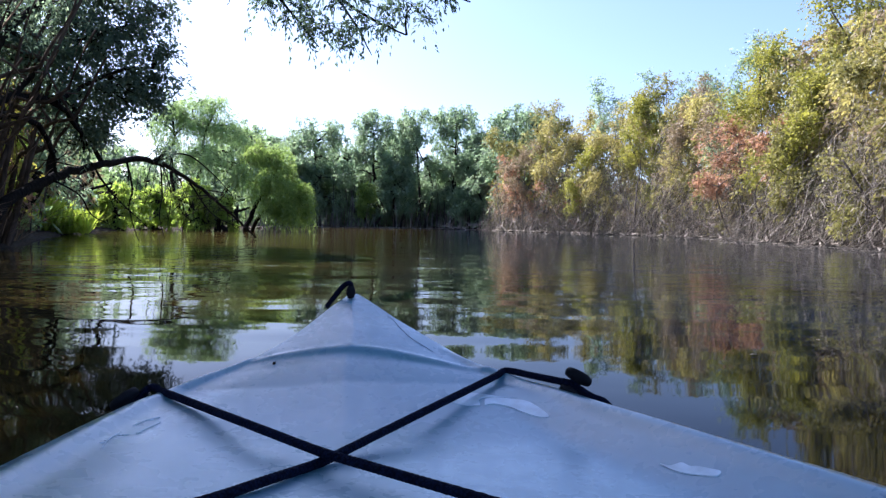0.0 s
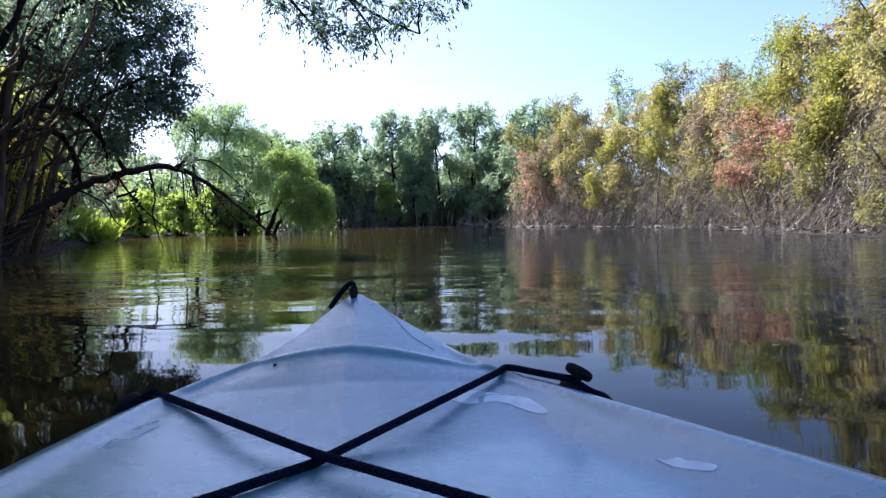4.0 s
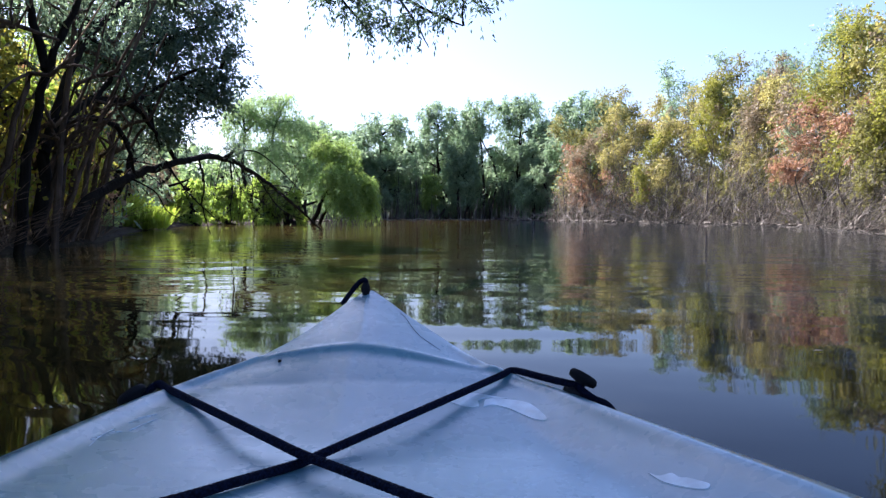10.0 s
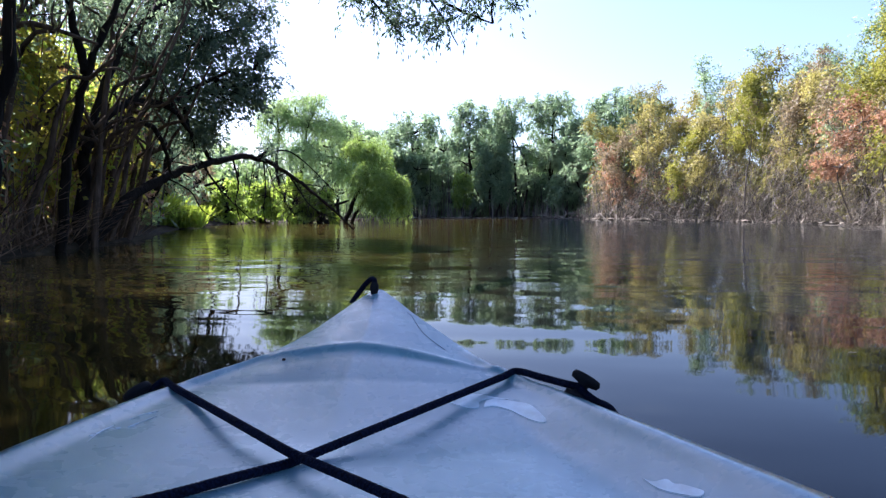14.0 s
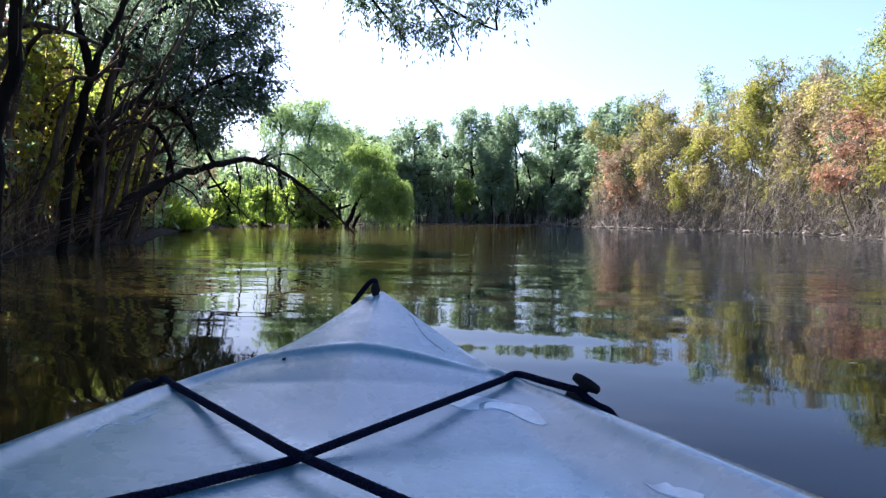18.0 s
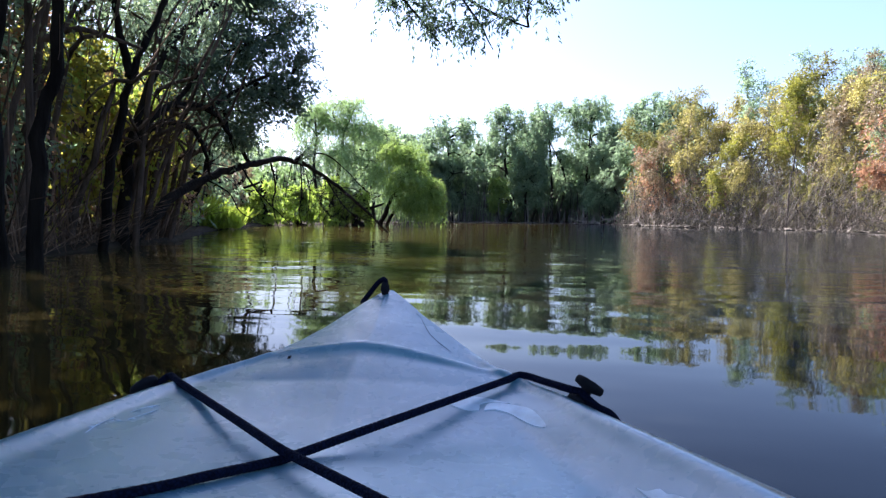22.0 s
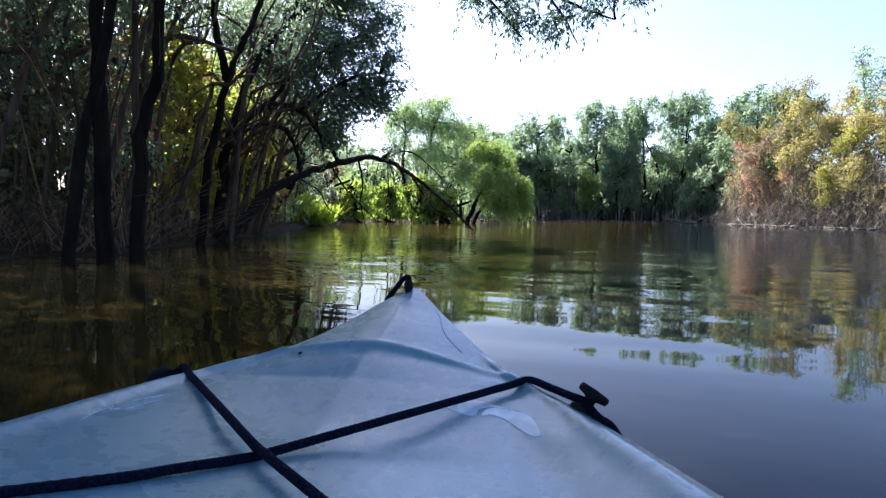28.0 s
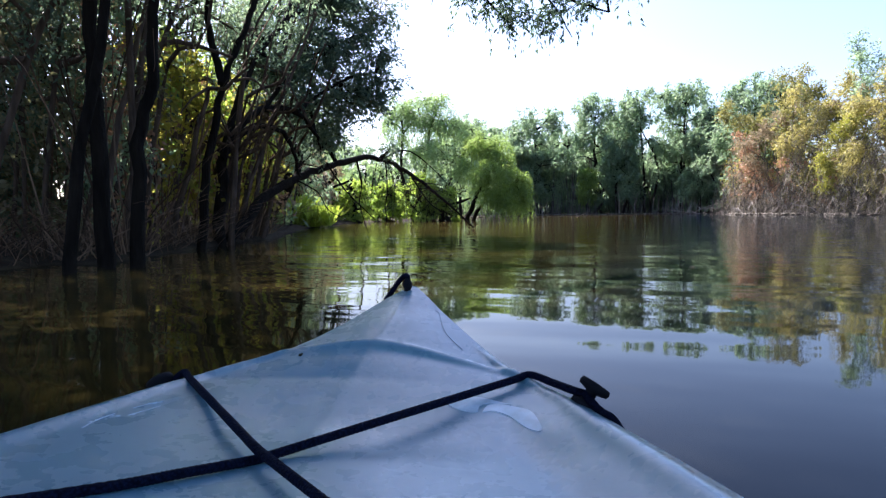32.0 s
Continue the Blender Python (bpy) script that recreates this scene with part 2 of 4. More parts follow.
def cord_material():
    m, nt, bsdf = nodes_of("braided_cord")
    w = nt.nodes.new("ShaderNodeTexVoronoi")
    w.inputs["Scale"].default_value = 420.0
    tc = nt.nodes.new("ShaderNodeTexCoord")
    nt.links.new(tc.outputs["Object"], w.inputs["Vector"])
    nt.links.new(ramp(nt, [(0.1, (0.007, 0.012, 0.036)), (0.7, (0.0015, 0.003, 0.01))], w.outputs["Distance"]), bsdf.inputs["Base Color"])
    bsdf.inputs["Roughness"].default_value = 0.8
    bsdf.inputs["Specular IOR Level"].default_value = 0.06
    bump(nt, bsdf, w.outputs["Distance"], 0.7, 0.002)
    return m


def plain_material(name, colour, rough, metal=0.0):
    m, nt, bsdf = nodes_of(name)
    n = noise_node(nt, 60.0, 3.0)
    c2 = tuple(min(1.0, v * 1.35) for v in colour)
    nt.links.new(ramp(nt, [(0.35, colour), (0.7, c2)], n.outputs["Fac"]), bsdf.inputs["Base Color"])
    bsdf.inputs["Roughness"].default_value, bsdf.inputs["Metallic"].default_value = rough, metal
    return m


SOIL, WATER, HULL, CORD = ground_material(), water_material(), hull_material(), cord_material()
BLACK = plain_material("black_plastic", (0.004, 0.005, 0.008), 0.8)
BLACK.node_tree.nodes["Principled BSDF"].inputs["Specular IOR Level"].default_value = 0.2
# pale base colour carries the sky's glint on wet spots
WET_GLINT = plain_material("wet_film_glint", (0.55, 0.66, 0.74), 0.03)
SEAM = plain_material("seam_grey", (0.16, 0.22, 0.28), 0.7)

# ---- mesh helpers ----
rng = np.random.default_rng(7)


def polar(az, d, z=0.0):
    """A place seen from the middle of the path: degrees from the y axis towards x, metres away, height over the water."""
    a = radians(az)
    return np.array([d * math.sin(a), d * math.cos(a), z])


def mesh_of(name, verts, faces, material, smooth=True):
    """A mesh from arrays of corners and of three- or four-cornered faces."""
    me = bpy.data.meshes.new(name)
    verts, faces = np.asarray(verts, np.float32), np.asarray(faces, np.int32)
    k = faces.shape[1]
    me.vertices.add(len(verts))
    me.vertices.foreach_set("co", verts.ravel())
    me.loops.add(faces.size)
    me.loops.foreach_set("vertex_index", faces.ravel())
    me.polygons.add(len(faces))
    me.polygons.foreach_set("loop_start", np.arange(0, faces.size, k, dtype=np.int32))
    me.polygons.foreach_set("use_smooth", np.full(len(faces), smooth))
    me.update(calc_edges=True)
    me.materials.append(material)
    return me


def part(name, me, parent, label=""):
    ob = new(name, me)
    ob.parent = parent
    return tagged(ob, label)


def smooth_path(pts, n):
    """A curve through the points, as n places, by Catmull-Rom."""
    p = np.asarray(pts, float)
    p = np.vstack([2 * p[0] - p[1], p, 2 * p[-1] - p[-2]])
    u = np.linspace(0, len(p) - 3 - 1e-6, n)
    i = u.astype(int)
    f = (u - i)[:, None]
    a, b, c, d = p[i], p[i + 1], p[i + 2], p[i + 3]
    return 0.5 * (2 * b + (c - a) * f + (2 * a - 5 * b + 4 * c - d) * f ** 2 + (3 * b - a - 3 * c + d) * f ** 3)


def tube(pts, radii, sides=6, rough=0.0, r=None):
    """Corners and quads of a tapered tube along pts."""
    pts = np.asarray(pts, float)
    n = len(pts)
    radii = np.broadcast_to(np.asarray(radii, float), (n,))
    t = np.gradient(pts, axis=0)
    t /= np.linalg.norm(t, axis=1)[:, None] + 1e-9
    ref = np.where(np.abs(t[:, 2:3]) > 0.9, np.array([[1.0, 0, 0]]), np.array([[0, 0, 1.0]]))
    u = np.cross(t, ref)
    u /= np.linalg.norm(u, axis=1)[:, None] + 1e-9
    v = np.cross(t, u)
    a = np.linspace(0, 2 * np.pi, sides, endpoint=False)
    rad = np.repeat(radii[:, None], sides, 1)
    if rough and r is not None:
        rad = rad * (1 + rough * r.normal(size=rad.shape))
    co = pts[:, None] + rad[..., None] * (np.cos(a)[None, :, None] * u[:, None] + np.sin(a)[None, :, None] * v[:, None])
    i, j = np.meshgrid(np.arange(n - 1), np.arange(sides), indexing="ij")
    k = (j + 1) % sides
    f = np.stack([i * sides + j, i * sides + k, (i + 1) * sides + k, (i + 1) * sides + j], -1).reshape(-1, 4)
    return co.reshape(-1, 3), f


def joined(pieces):
    vs, fs, o = [], [], 0
    for v, f in pieces:
        vs.append(v)
        fs.append(f + o)
        o += len(v)
    return np.concatenate(vs), np.concatenate(fs)


def leaf_quads(p, d, length, width, r):
    """A small pointed leaf at every place p, along d."""
    n = len(p)
    d = d / (np.linalg.norm(d, axis=1)[:, None] + 1e-9)
    s = np.cross(d, r.normal(size=(n, 3)))
    s /= np.linalg.norm(s, axis=1)[:, None] + 1e-9
    ln = length * r.uniform(0.65, 1.3, (n, 1))
    w = width * r.uniform(0.7, 1.25, (n, 1))
    v = np.stack([p, p + d * ln * 0.45 + s * w / 2, p + d * ln, p + d * ln * 0.45 - s * w / 2], 1).reshape(-1, 3)
    return v, np.arange(4 * n).reshape(-1, 4)


def sprays(centres, radius, per_clump, per_spray, droop, r):
    """Leaf places and ways: every clump is a bundle of sprays that leave its middle and bow down by droop."""
    c = np.repeat(centres, per_clump, 0)
    n = len(c)
    d = r.normal(size=(n, 3))
    d /= np.linalg.norm(d, axis=1)[:, None]
    ln = radius * r.uniform(0.45, 1.2, (n, 1))
    t = r.uniform(0.1, 1.0, (n, per_spray))[..., None]
    p = c[:, None] + d[:, None] * ln[:, None] * t
    p[..., 2] -= droop * (t[..., 0] ** 2) * ln
    p += r.normal(scale=radius * 0.06, size=p.shape)
    w = d[:, None] * (1 - 0.5 * t) + r.normal(scale=0.45, size=p.shape)
    w[..., 2] -= droop * t[..., 0] * 1.2
    return p.reshape(-1, 3), w.reshape(-1, 3)


def clumps_in(blobs, n, r, shell=0.55):
    """n clump middles in ellipsoids (x, y, z, rx, ry, rz), more of them towards the outside."""
    b = np.asarray(blobs, float)
    vol = (b[:, 3] * b[:, 4] * b[:, 5]) ** 0.75
    i = r.choice(len(b), n, p=vol / vol.sum())
    d = r.normal(size=(n, 3))
    d /= np.linalg.norm(d, axis=1)[:, None]
    return b[i, :3] + d * b[i, 3:] * (r.uniform(0.05, 1, (n, 1)) ** shell), i


def plant(name, label, category, trunks, blobs, bark, leaf, clumps=120, radius=0.6, per_clump=12, per_spray=8,
          length=0.12, width=0.045, droop=0.4, seed=1, group="", limb_r=0.05, sides=7, twig_r=0.012, trunk_name="trunk", limbs=True):
    """A tree or shrub: trunks [(points, base radius, tip radius)], limbs to each ellipsoid of the crown, twigs to each clump, leaves."""
    r = np.random.default_rng(seed)
    root = new(name)
    base = np.asarray(trunks[0][0][0], float)
    root.location = base
    tagged(root, label, category, group)
    nodes, first = [], None
    for pts, r0, r1 in trunks:
        q = smooth_path(np.asarray(pts) - base, 6 + 3 * len(pts))
        q[1:-1] += r.normal(scale=r0 * 0.18, size=q[1:-1].shape)
        rad = np.linspace(1, 0, len(q)) ** 0.8 * (r0 - r1) + r1
        rad[0] *= 1.35
        stem_ob = part(trunk_name, mesh_of(trunk_name, *tube(q, rad, sides, 0.05, r), bark), root)
        first = first or stem_ob
        nodes.append(q[len(q) // 3:])
    nodes = np.concatenate(nodes)
    cl, idx = clumps_in(np.asarray(blobs) - np.array([*base, 0, 0, 0]), clumps, r)
    twigs = []
    for k, b in enumerate(blobs):
        mid = np.asarray(b[:3]) - base
        near = nodes[np.argmin(np.linalg.norm(nodes - mid, axis=1) + 0.6 * np.maximum(nodes[:, 2] - mid[2], 0))]
        if limbs and np.linalg.norm(near - mid) > 0.25:
            bow = (near + mid) / 2 + r.normal(scale=0.12, size=3) * np.linalg.norm(near - mid) + np.array([0, 0, 0.1 * np.linalg.norm(near - mid)])
            q = smooth_path([near, bow, mid], 9)
            part("limb", mesh_of("limb", *tube(q, np.linspace(limb_r, limb_r * 0.35, 9), 6, 0.05, r), bark), first)
        else:
            q = np.array([near, mid])
        for c in cl[idx == k]:
            a = q[np.argmin(np.linalg.norm(q - c, axis=1))]
            m = (a + c) / 2 + r.normal(scale=0.12, size=3) * np.linalg.norm(a - c)
            twigs.append(tube(smooth_path([a, m, c], 4), np.linspace(twig_r, twig_r * 0.35, 4), 3))
    if twigs:
        tagged(part("twig_work", mesh_of("twig_work", *joined(twigs), bark), root), kind="stuff")
    p, w = sprays(cl, radius, per_clump, per_spray, droop, r)
    ok = p[:, 2] + base[2] > 0.03
    part("crown", mesh_of("crown", *leaf_quads(p[ok], w[ok], length, width, r), leaf, False), root)
    return root


def strands(n, origin, ways, lengths, droop, radius, r, seg=4, curl=0.15):
    """Many thin bent stems, three-sided, as one set of corners and quads."""
    t = np.linspace(0, 1, seg + 1)[None, :, None]
    p = origin[:, None] + ways[:, None] * lengths[:, None, None] * t
    p[..., 2] -= droop * lengths[:, None] * t[..., 0] ** 2
    p = p + np.cumsum(r.normal(scale=curl, size=p.shape) * lengths[:, None, None] / seg, 1) * (t > 0)
    p[..., 2] = np.maximum(p[..., 2], 0.005)
    rad = radius * r.uniform(0.5, 1.4, (n, 1)) * np.linspace(1, 0.45, seg + 1)[None]
    a = r.uniform(0, 6.28, n)
    v = []
    for k in range(3):
        ang = a + k * 2.094
        v.append(p + rad[..., None] * np.stack([np.cos(ang), np.sin(ang), 0.4 * np.sin(ang * 2)], -1)[:, None])
    v = np.stack(v, 2).reshape(-1, 3)
    i, s, k = np.meshgrid(np.arange(n), np.arange(seg), np.arange(3), indexing="ij")
    b = i * (seg + 1) * 3 + s * 3
    f = np.stack([b + k, b + (k + 1) % 3, b + 3 + (k + 1) % 3, b + 3 + k], -1).reshape(-1, 4)
    return v, f

# ---- ground and water ----
SHORE_AZ = [-180, -135, -100, -75, -57, -49.9, -44.9, -40.1, -37.6, -34.1, -32.5, -30.4, -28.3, -25.7, -21.9, -17, -12, -3, 3, 5, 8, 15, 20, 24, 28, 34, 45, 60, 90, 135, 180]
SHORE_D = [24, 12, 7, 6, 6, 6.6, 6.6, 8.6, 9.6, 11.5, 15, 22, 27, 31, 35, 46, 60, 62, 58, 50, 45, 39, 34, 28, 23, 17, 12.5, 11, 12, 16, 24]


def shore(az):
    return np.interp((np.asarray(az) + 180) % 360 - 180, SHORE_AZ, SHORE_D)


def build_ground():
    az = np.radians(np.arange(0, 360, 2.0))
    off = np.array([-400, -3.0, -1.2, -0.5, -0.15, 0.0, 0.2, 0.6, 1.3, 2.5, 4.5, 8, 14, 25, 60, 200, 800, 3000.0])
    hgt = np.array([-1.5, -1.4, -0.8, -0.3, -0.06, 0.01, 0.03, 0.05, 0.07, 0.1, 0.15, 0.25, 0.4, 0.6, 0.8, 1.2, 2.0, 3.0])
    s = shore(np.degrees(az)) + rng.normal(scale=0.1, size=len(az))
    rad = np.maximum(s[:, None] + off[None], 0.02 + 0.01 * np.arange(len(off))[None])
    z = np.repeat(hgt[None], len(az), 0) + np.where(off > 0.1, 1, 0)[None] * rng.normal(scale=0.025, size=rad.shape)
    v = np.stack([rad * np.sin(az)[:, None], rad * np.cos(az)[:, None], z], -1).reshape(-1, 3)
    n, k = rad.shape
    i, j = np.meshgrid(np.arange(n), np.arange(k - 1), indexing="ij")
    f = np.stack([i * k + j, i * k + j + 1, ((i + 1) % n) * k + j + 1, ((i + 1) % n) * k + j], -1).reshape(-1, 4)
    ob = new("ground", mesh_of("ground", v, f, SOIL))
    tagged(ob, "muddy wooded bank with leaf litter around the lake", "ground", kind="structure")


build_ground()
n = 48
g = np.linspace(-95, 95, n)
gx, gy = np.meshgrid(g, g, indexing="ij")
i, j = np.meshgrid(np.arange(n - 1), np.arange(n - 1), indexing="ij")
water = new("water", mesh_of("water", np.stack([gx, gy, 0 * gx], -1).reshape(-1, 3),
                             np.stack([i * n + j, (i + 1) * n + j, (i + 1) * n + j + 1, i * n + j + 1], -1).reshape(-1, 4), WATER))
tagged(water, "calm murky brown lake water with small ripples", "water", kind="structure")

# ---- kayak ----
HEADING = 9.5                     # degrees the bow points left of the y axis
kayak = new("kayak")
kayak.matrix_world = pose(0, 0, 0.42, 0, 0, HEADING)
tagged(kayak, "pale white plastic kayak with crossed black deck cords", "kayak")

EDGE_D = [-2.2, -2.0, -1.4, -0.6, 0.0, 0.3, 0.40, 0.46, 0.52, 0.58, 0.64, 0.68, 0.72, 0.75, 0.78, 0.81, 0.84, 0.87, 0.885, 0.90]
EDGE_L = [-0.07, -0.15, -0.31, -0.40, -0.400, -0.372, -0.358, -0.3475, -0.3347, -0.3226, -0.3071, -0.2875, -0.2476, -0.2069, -0.1777, -0.1549, -0.1358, -0.1148, -0.1031, -0.0905]
EDGE_R = [-0.01, 0.06, 0.21, 0.33, 0.325, 0.285, 0.2446, 0.2175, 0.1896, 0.1611, 0.1345, 0.1071, 0.0663, 0.0388, 0.0134, -0.0096, -0.0340, -0.0565, -0.0682, -0.0806]
EDGE_Z = [-0.10, -0.12, -0.17, -0.18, -0.178, -0.176, -0.177, -0.178, -0.1785, -0.1795, -0.180, -0.180, -0.172, -0.1612, -0.1493, -0.1382, -0.1266, -0.1136, -0.1073, -0.1011]


def edge_at(d):
    return np.interp(d, EDGE_D, EDGE_L), np.interp(d, EDGE_D, EDGE_R), np.interp(d, EDGE_D, EDGE_Z)


def soft_step(x):
    x = np.clip(x, 0, 1)
    return x * x * (3 - 2 * x)


def deck_z(d, s):
    """Height of the deck at d metres along and s from -1 (port edge) to 1: a sunken tray behind a brow, a peaked nose before it."""
    z = np.interp(d, EDGE_D, EDGE_Z)
    m = np.clip(np.abs(s), 0, 1)
    brow = 0.738 - 0.008 * s - 0.022 * np.clip(s, 0, 1) ** 2 - 0.02 * np.clip(-s - 0.75, 0, 1)
    inside = soft_step((brow + 0.006 - d) / 0.2)
    s0 = np.interp(d, [0.45, 0.6, 0.735, 0.87], [-0.12, -0.08, -0.05, -0.12])
    mr = np.where(s < s0, (s0 - s) / (1 + s0), (s - s0) / (1 - s0))
    well = -0.021 * (1 - np.where(s < 0, soft_step((m - 0.1) / 0.8), soft_step((m - 0.64) / 0.29))) + 0.005 * np.exp(-(mr / 0.3) ** 2)
    tent = np.interp(d, [0.6, 0.735, 0.80, 0.86, 0.9], [0.013, 0.0195, 0.014, 0.006, 0.001]) * (0.9 * np.clip(1 - (np.sqrt(mr * mr + 0.04) - 0.2) / 0.82, 0, 1) + 0.1 * (1 - m * m))
    crest = 0.004 * np.exp(-((brow - d) / 0.006) ** 2) * (1 - m ** 6)
    rim = 0.0062 * np.exp(-((m - 0.93) / 0.055) ** 2) * soft_step((0.78 - d) / 0.08)
    fold = 0.0006 * np.exp(-((s - s0) / 0.035) ** 2) * soft_step((d - 0.45) / 0.15)
    return z + inside * well + (1 - inside) * tent + rim + crest + fold


def build_hull():
    d = np.concatenate([np.linspace(-2.2, 0.2, 25), np.linspace(0.23, 0.90, 200)])
    L, R, Z = edge_at(d)
    k = np.array([0.2, 0.5, 0.2])
    for a in (L, R, Z):
        for _ in range(3):
            a[1:-1] = np.convolve(a, k / k.sum(), "valid")
    s = np.sin(np.linspace(-np.pi / 2, np.pi / 2, 141))
    X = (L[:, None] + R[:, None]) / 2 + (R - L)[:, None] / 2 * s[None]
    deck = np.stack([X, np.repeat(d[:, None], len(s), 1), deck_z(d[:, None], s[None])], -1)
    half = (R - L)[:, None] / 2
    mid = (L + R)[:, None] / 2
    out = np.array([[1.03, -0.006], [1.045, -0.016], [1.03, -0.05], [1.0, -0.12], [0.92, -0.25], [0.6, -0.34], [0.0, -0.36]])
    keel = np.interp(d, [-2.2, -1.9, 0.66, 0.82, 0.90], [0.25, 1, 1, 0.8, 0.45])[:, None]
    side = lambda sg: np.stack([mid + sg * half * out[None, :, 0], np.repeat(d[:, None], len(out), 1), Z[:, None] + out[None, :, 1] * keel], -1)
    ring = np.concatenate([side(-1)[:, ::-1], deck, side(1)], 1)
    m = ring.shape[1]
    i, j = np.meshgrid(np.arange(len(d) - 1), np.arange(m - 1), indexing="ij")
    f = np.stack([i * m + j, i * m + j + 1, (i + 1) * m + j + 1, (i + 1) * m + j], -1).reshape(-1, 4)
    v = ring.reshape(-1, 3)
    a, b = np.arange(m // 2), m - 1 - np.arange(m // 2)
    caps = [np.stack([o + a[:-1], o + b[:-1], o + b[1:], o + a[1:]], -1) for o in (0, (len(d) - 1) * m)]
    return part("hull", mesh_of("hull", v, np.concatenate([f, *caps]), HULL), kayak, "smooth pale white moulded hull and deck, blue sky light in its colour")


hull = build_hull()


def on_deck(x, d, lift=0.0):
    L, R, _ = edge_at(d)
    s = (x - (L + R) / 2) / ((R - L) / 2)
    return np.array([x, d, float(deck_z(d, s)) + lift])


def cord(pts, r=0.0038, name="deck_cord", mat=None, label="black braided elastic cord"):
    q = smooth_path(pts, 22 * len(pts))
    beads = r * (1 + 0.05 * np.cos(np.pi * np.arange(len(q))))
    return part(name, mesh_of(name, *tube(q, beads, 10), mat or CORD), kayak, label)


def run(a, b, k):
    """k places on the straight stretch from a to b."""
    return [tuple(np.array(a) + (np.array(b) - np.array(a)) * u) for u in np.linspace(0.08, 0.97, k)]


cord([(-0.312, 0.672, -0.196), (-0.304, 0.677, -0.180), (-0.294, 0.680, -0.1718), *run((-0.294, 0.680, -0.1718), (-0.1209, 0.5, -0.1825), 6), *run((-0.1209, 0.5, -0.1825), (-0.035, 0.42, -0.1832), 3), (0.06, 0.33, -0.183)])
cord([(0.134, 0.634, -0.1672), (0.124, 0.644, -0.1670), (0.104, 0.671, -0.1672), (0.0815, 0.698, -0.1672), *run((0.0805, 0.699, -0.1676), (-0.1209, 0.5, -0.1905), 6), *run((-0.1209, 0.5, -0.1905), (-0.1986, 0.42, -0.1845), 3), (-0.285, 0.33, -0.1725)])
cord([(0.134, 0.634, -0.1672), (0.1395, 0.622, -0.1715), (0.1465, 0.61, -0.1755), (0.156, 0.598, -0.1785), (0.166, 0.588, -0.192)])
cord([on_deck(-0.0440, 0.842, 0.0004), on_deck(-0.0371, 0.8321, 0.0004), on_deck(-0.0296, 0.8061, 0.0004), on_deck(-0.0184, 0.7792, 0.0004), on_deck(0.0039, 0.751, 0.0004)], 0.00028, "seam_line", SEAM, "faint grey moulding seam")


def knob(x, d, z, lean):
    prof = [(0.0, 0.0), (0.011, 0.0), (0.011, 0.004), (0.0055, 0.006), (0.005, 0.014), (0.0125, 0.016), (0.0135, 0.019), (0.0125, 0.022), (0.0, 0.023)]
    a = np.linspace(0, 2 * np.pi, 20, endpoint=False)
    v = np.array([[r * math.cos(t), r * math.sin(t), h] for r, h in prof for t in a])
    i, j = np.meshgrid(np.arange(len(prof) - 1), np.arange(20), indexing="ij")
    f = np.stack([i * 20 + j, i * 20 + (j + 1) % 20, (i + 1) * 20 + (j + 1) % 20, (i + 1) * 20 + j], -1).reshape(-1, 4)
    ob = part("cord_knob", mesh_of("cord_knob", v, f, BLACK), hull, "black plastic cord knob")
    ob.matrix_basis = pose(x, d, z, -14, lean, 0) @ Matrix.Scale(1.12, 4)


knob(0.131, 0.632, -0.1785, 34)
knob(-0.303, 0.664, -0.196, -40)
# carrying loop and its eye at the bow
loop = smooth_path([(-0.0902, 0.887, -0.094), (-0.0904, 0.889, -0.0872), (-0.0936, 0.891, -0.0852), (-0.1014, 0.895, -0.0905), (-0.1128, 0.898, -0.1048), (-0.1237, 0.895, -0.1195)], 40)
part("bow_loop", mesh_of("bow_loop", *tube(loop, 0.0036, 8), CORD), kayak, "black cord carrying loop at the bow")
part("bow_eye", mesh_of("bow_eye", *tube([(-0.0905, 0.887, -0.1115), (-0.0905, 0.887, -0.1075), (-0.0905, 0.887, -0.1065), (-0.0905, 0.887, -0.1025), (-0.0905, 0.887, -0.100), (-0.0905, 0.887, -0.094), (-0.0905, 0.888, -0.089)],
                                           [0.0072, 0.0072, 0.0048, 0.0048, 0.0062, 0.0060, 0.0040], 12), BLACK), hull, "small black eye fitting")


def wet_patch(pts, name="wet_patch"):
    """A thin wet film on the deck, sky glint in its colour, inside an outline of (x, d)."""
    q = smooth_path([(x, d, 0) for x, d in pts] + [(*pts[0], 0)], 60)[:-1]
    bm = bmesh.new()
    top = [bm.verts.new(on_deck(p[0], p[1], 0.0009)) for p in q]
    low = [bm.verts.new(on_deck(p[0], p[1], -0.001)) for p in q]
    bm.faces.new(top)
    for k in range(len(q)):
        n1 = (k + 1) % len(q)
        bm.faces.new((low[k], low[n1], top[n1], top[k]))
    faces = bmesh.ops.triangulate(bm, faces=bm.faces[:1])["faces"]
    inner = [e for e in {e for f in faces for e in f.edges} if all(f in faces for f in e.link_faces)]
    fresh = bmesh.ops.subdivide_edges(bm, edges=inner, cuts=4)["geom_inner"]
    for v in fresh:
        if isinstance(v, bmesh.types.BMVert):
            v.co = on_deck(v.co.x, v.co.y, 0.0009)
    bmesh.ops.triangulate(bm, faces=[f for f in bm.faces if len(f.verts) > 4])
    bmesh.ops.recalc_face_normals(bm, faces=bm.faces[:])
    me = bpy.data.meshes.new(name)
    bm.to_mesh(me)
    bm.free()
    me.materials.append(WET_GLINT)
    part(name, me, hull, "wet film with a wavy outline, sky glint in its colour")


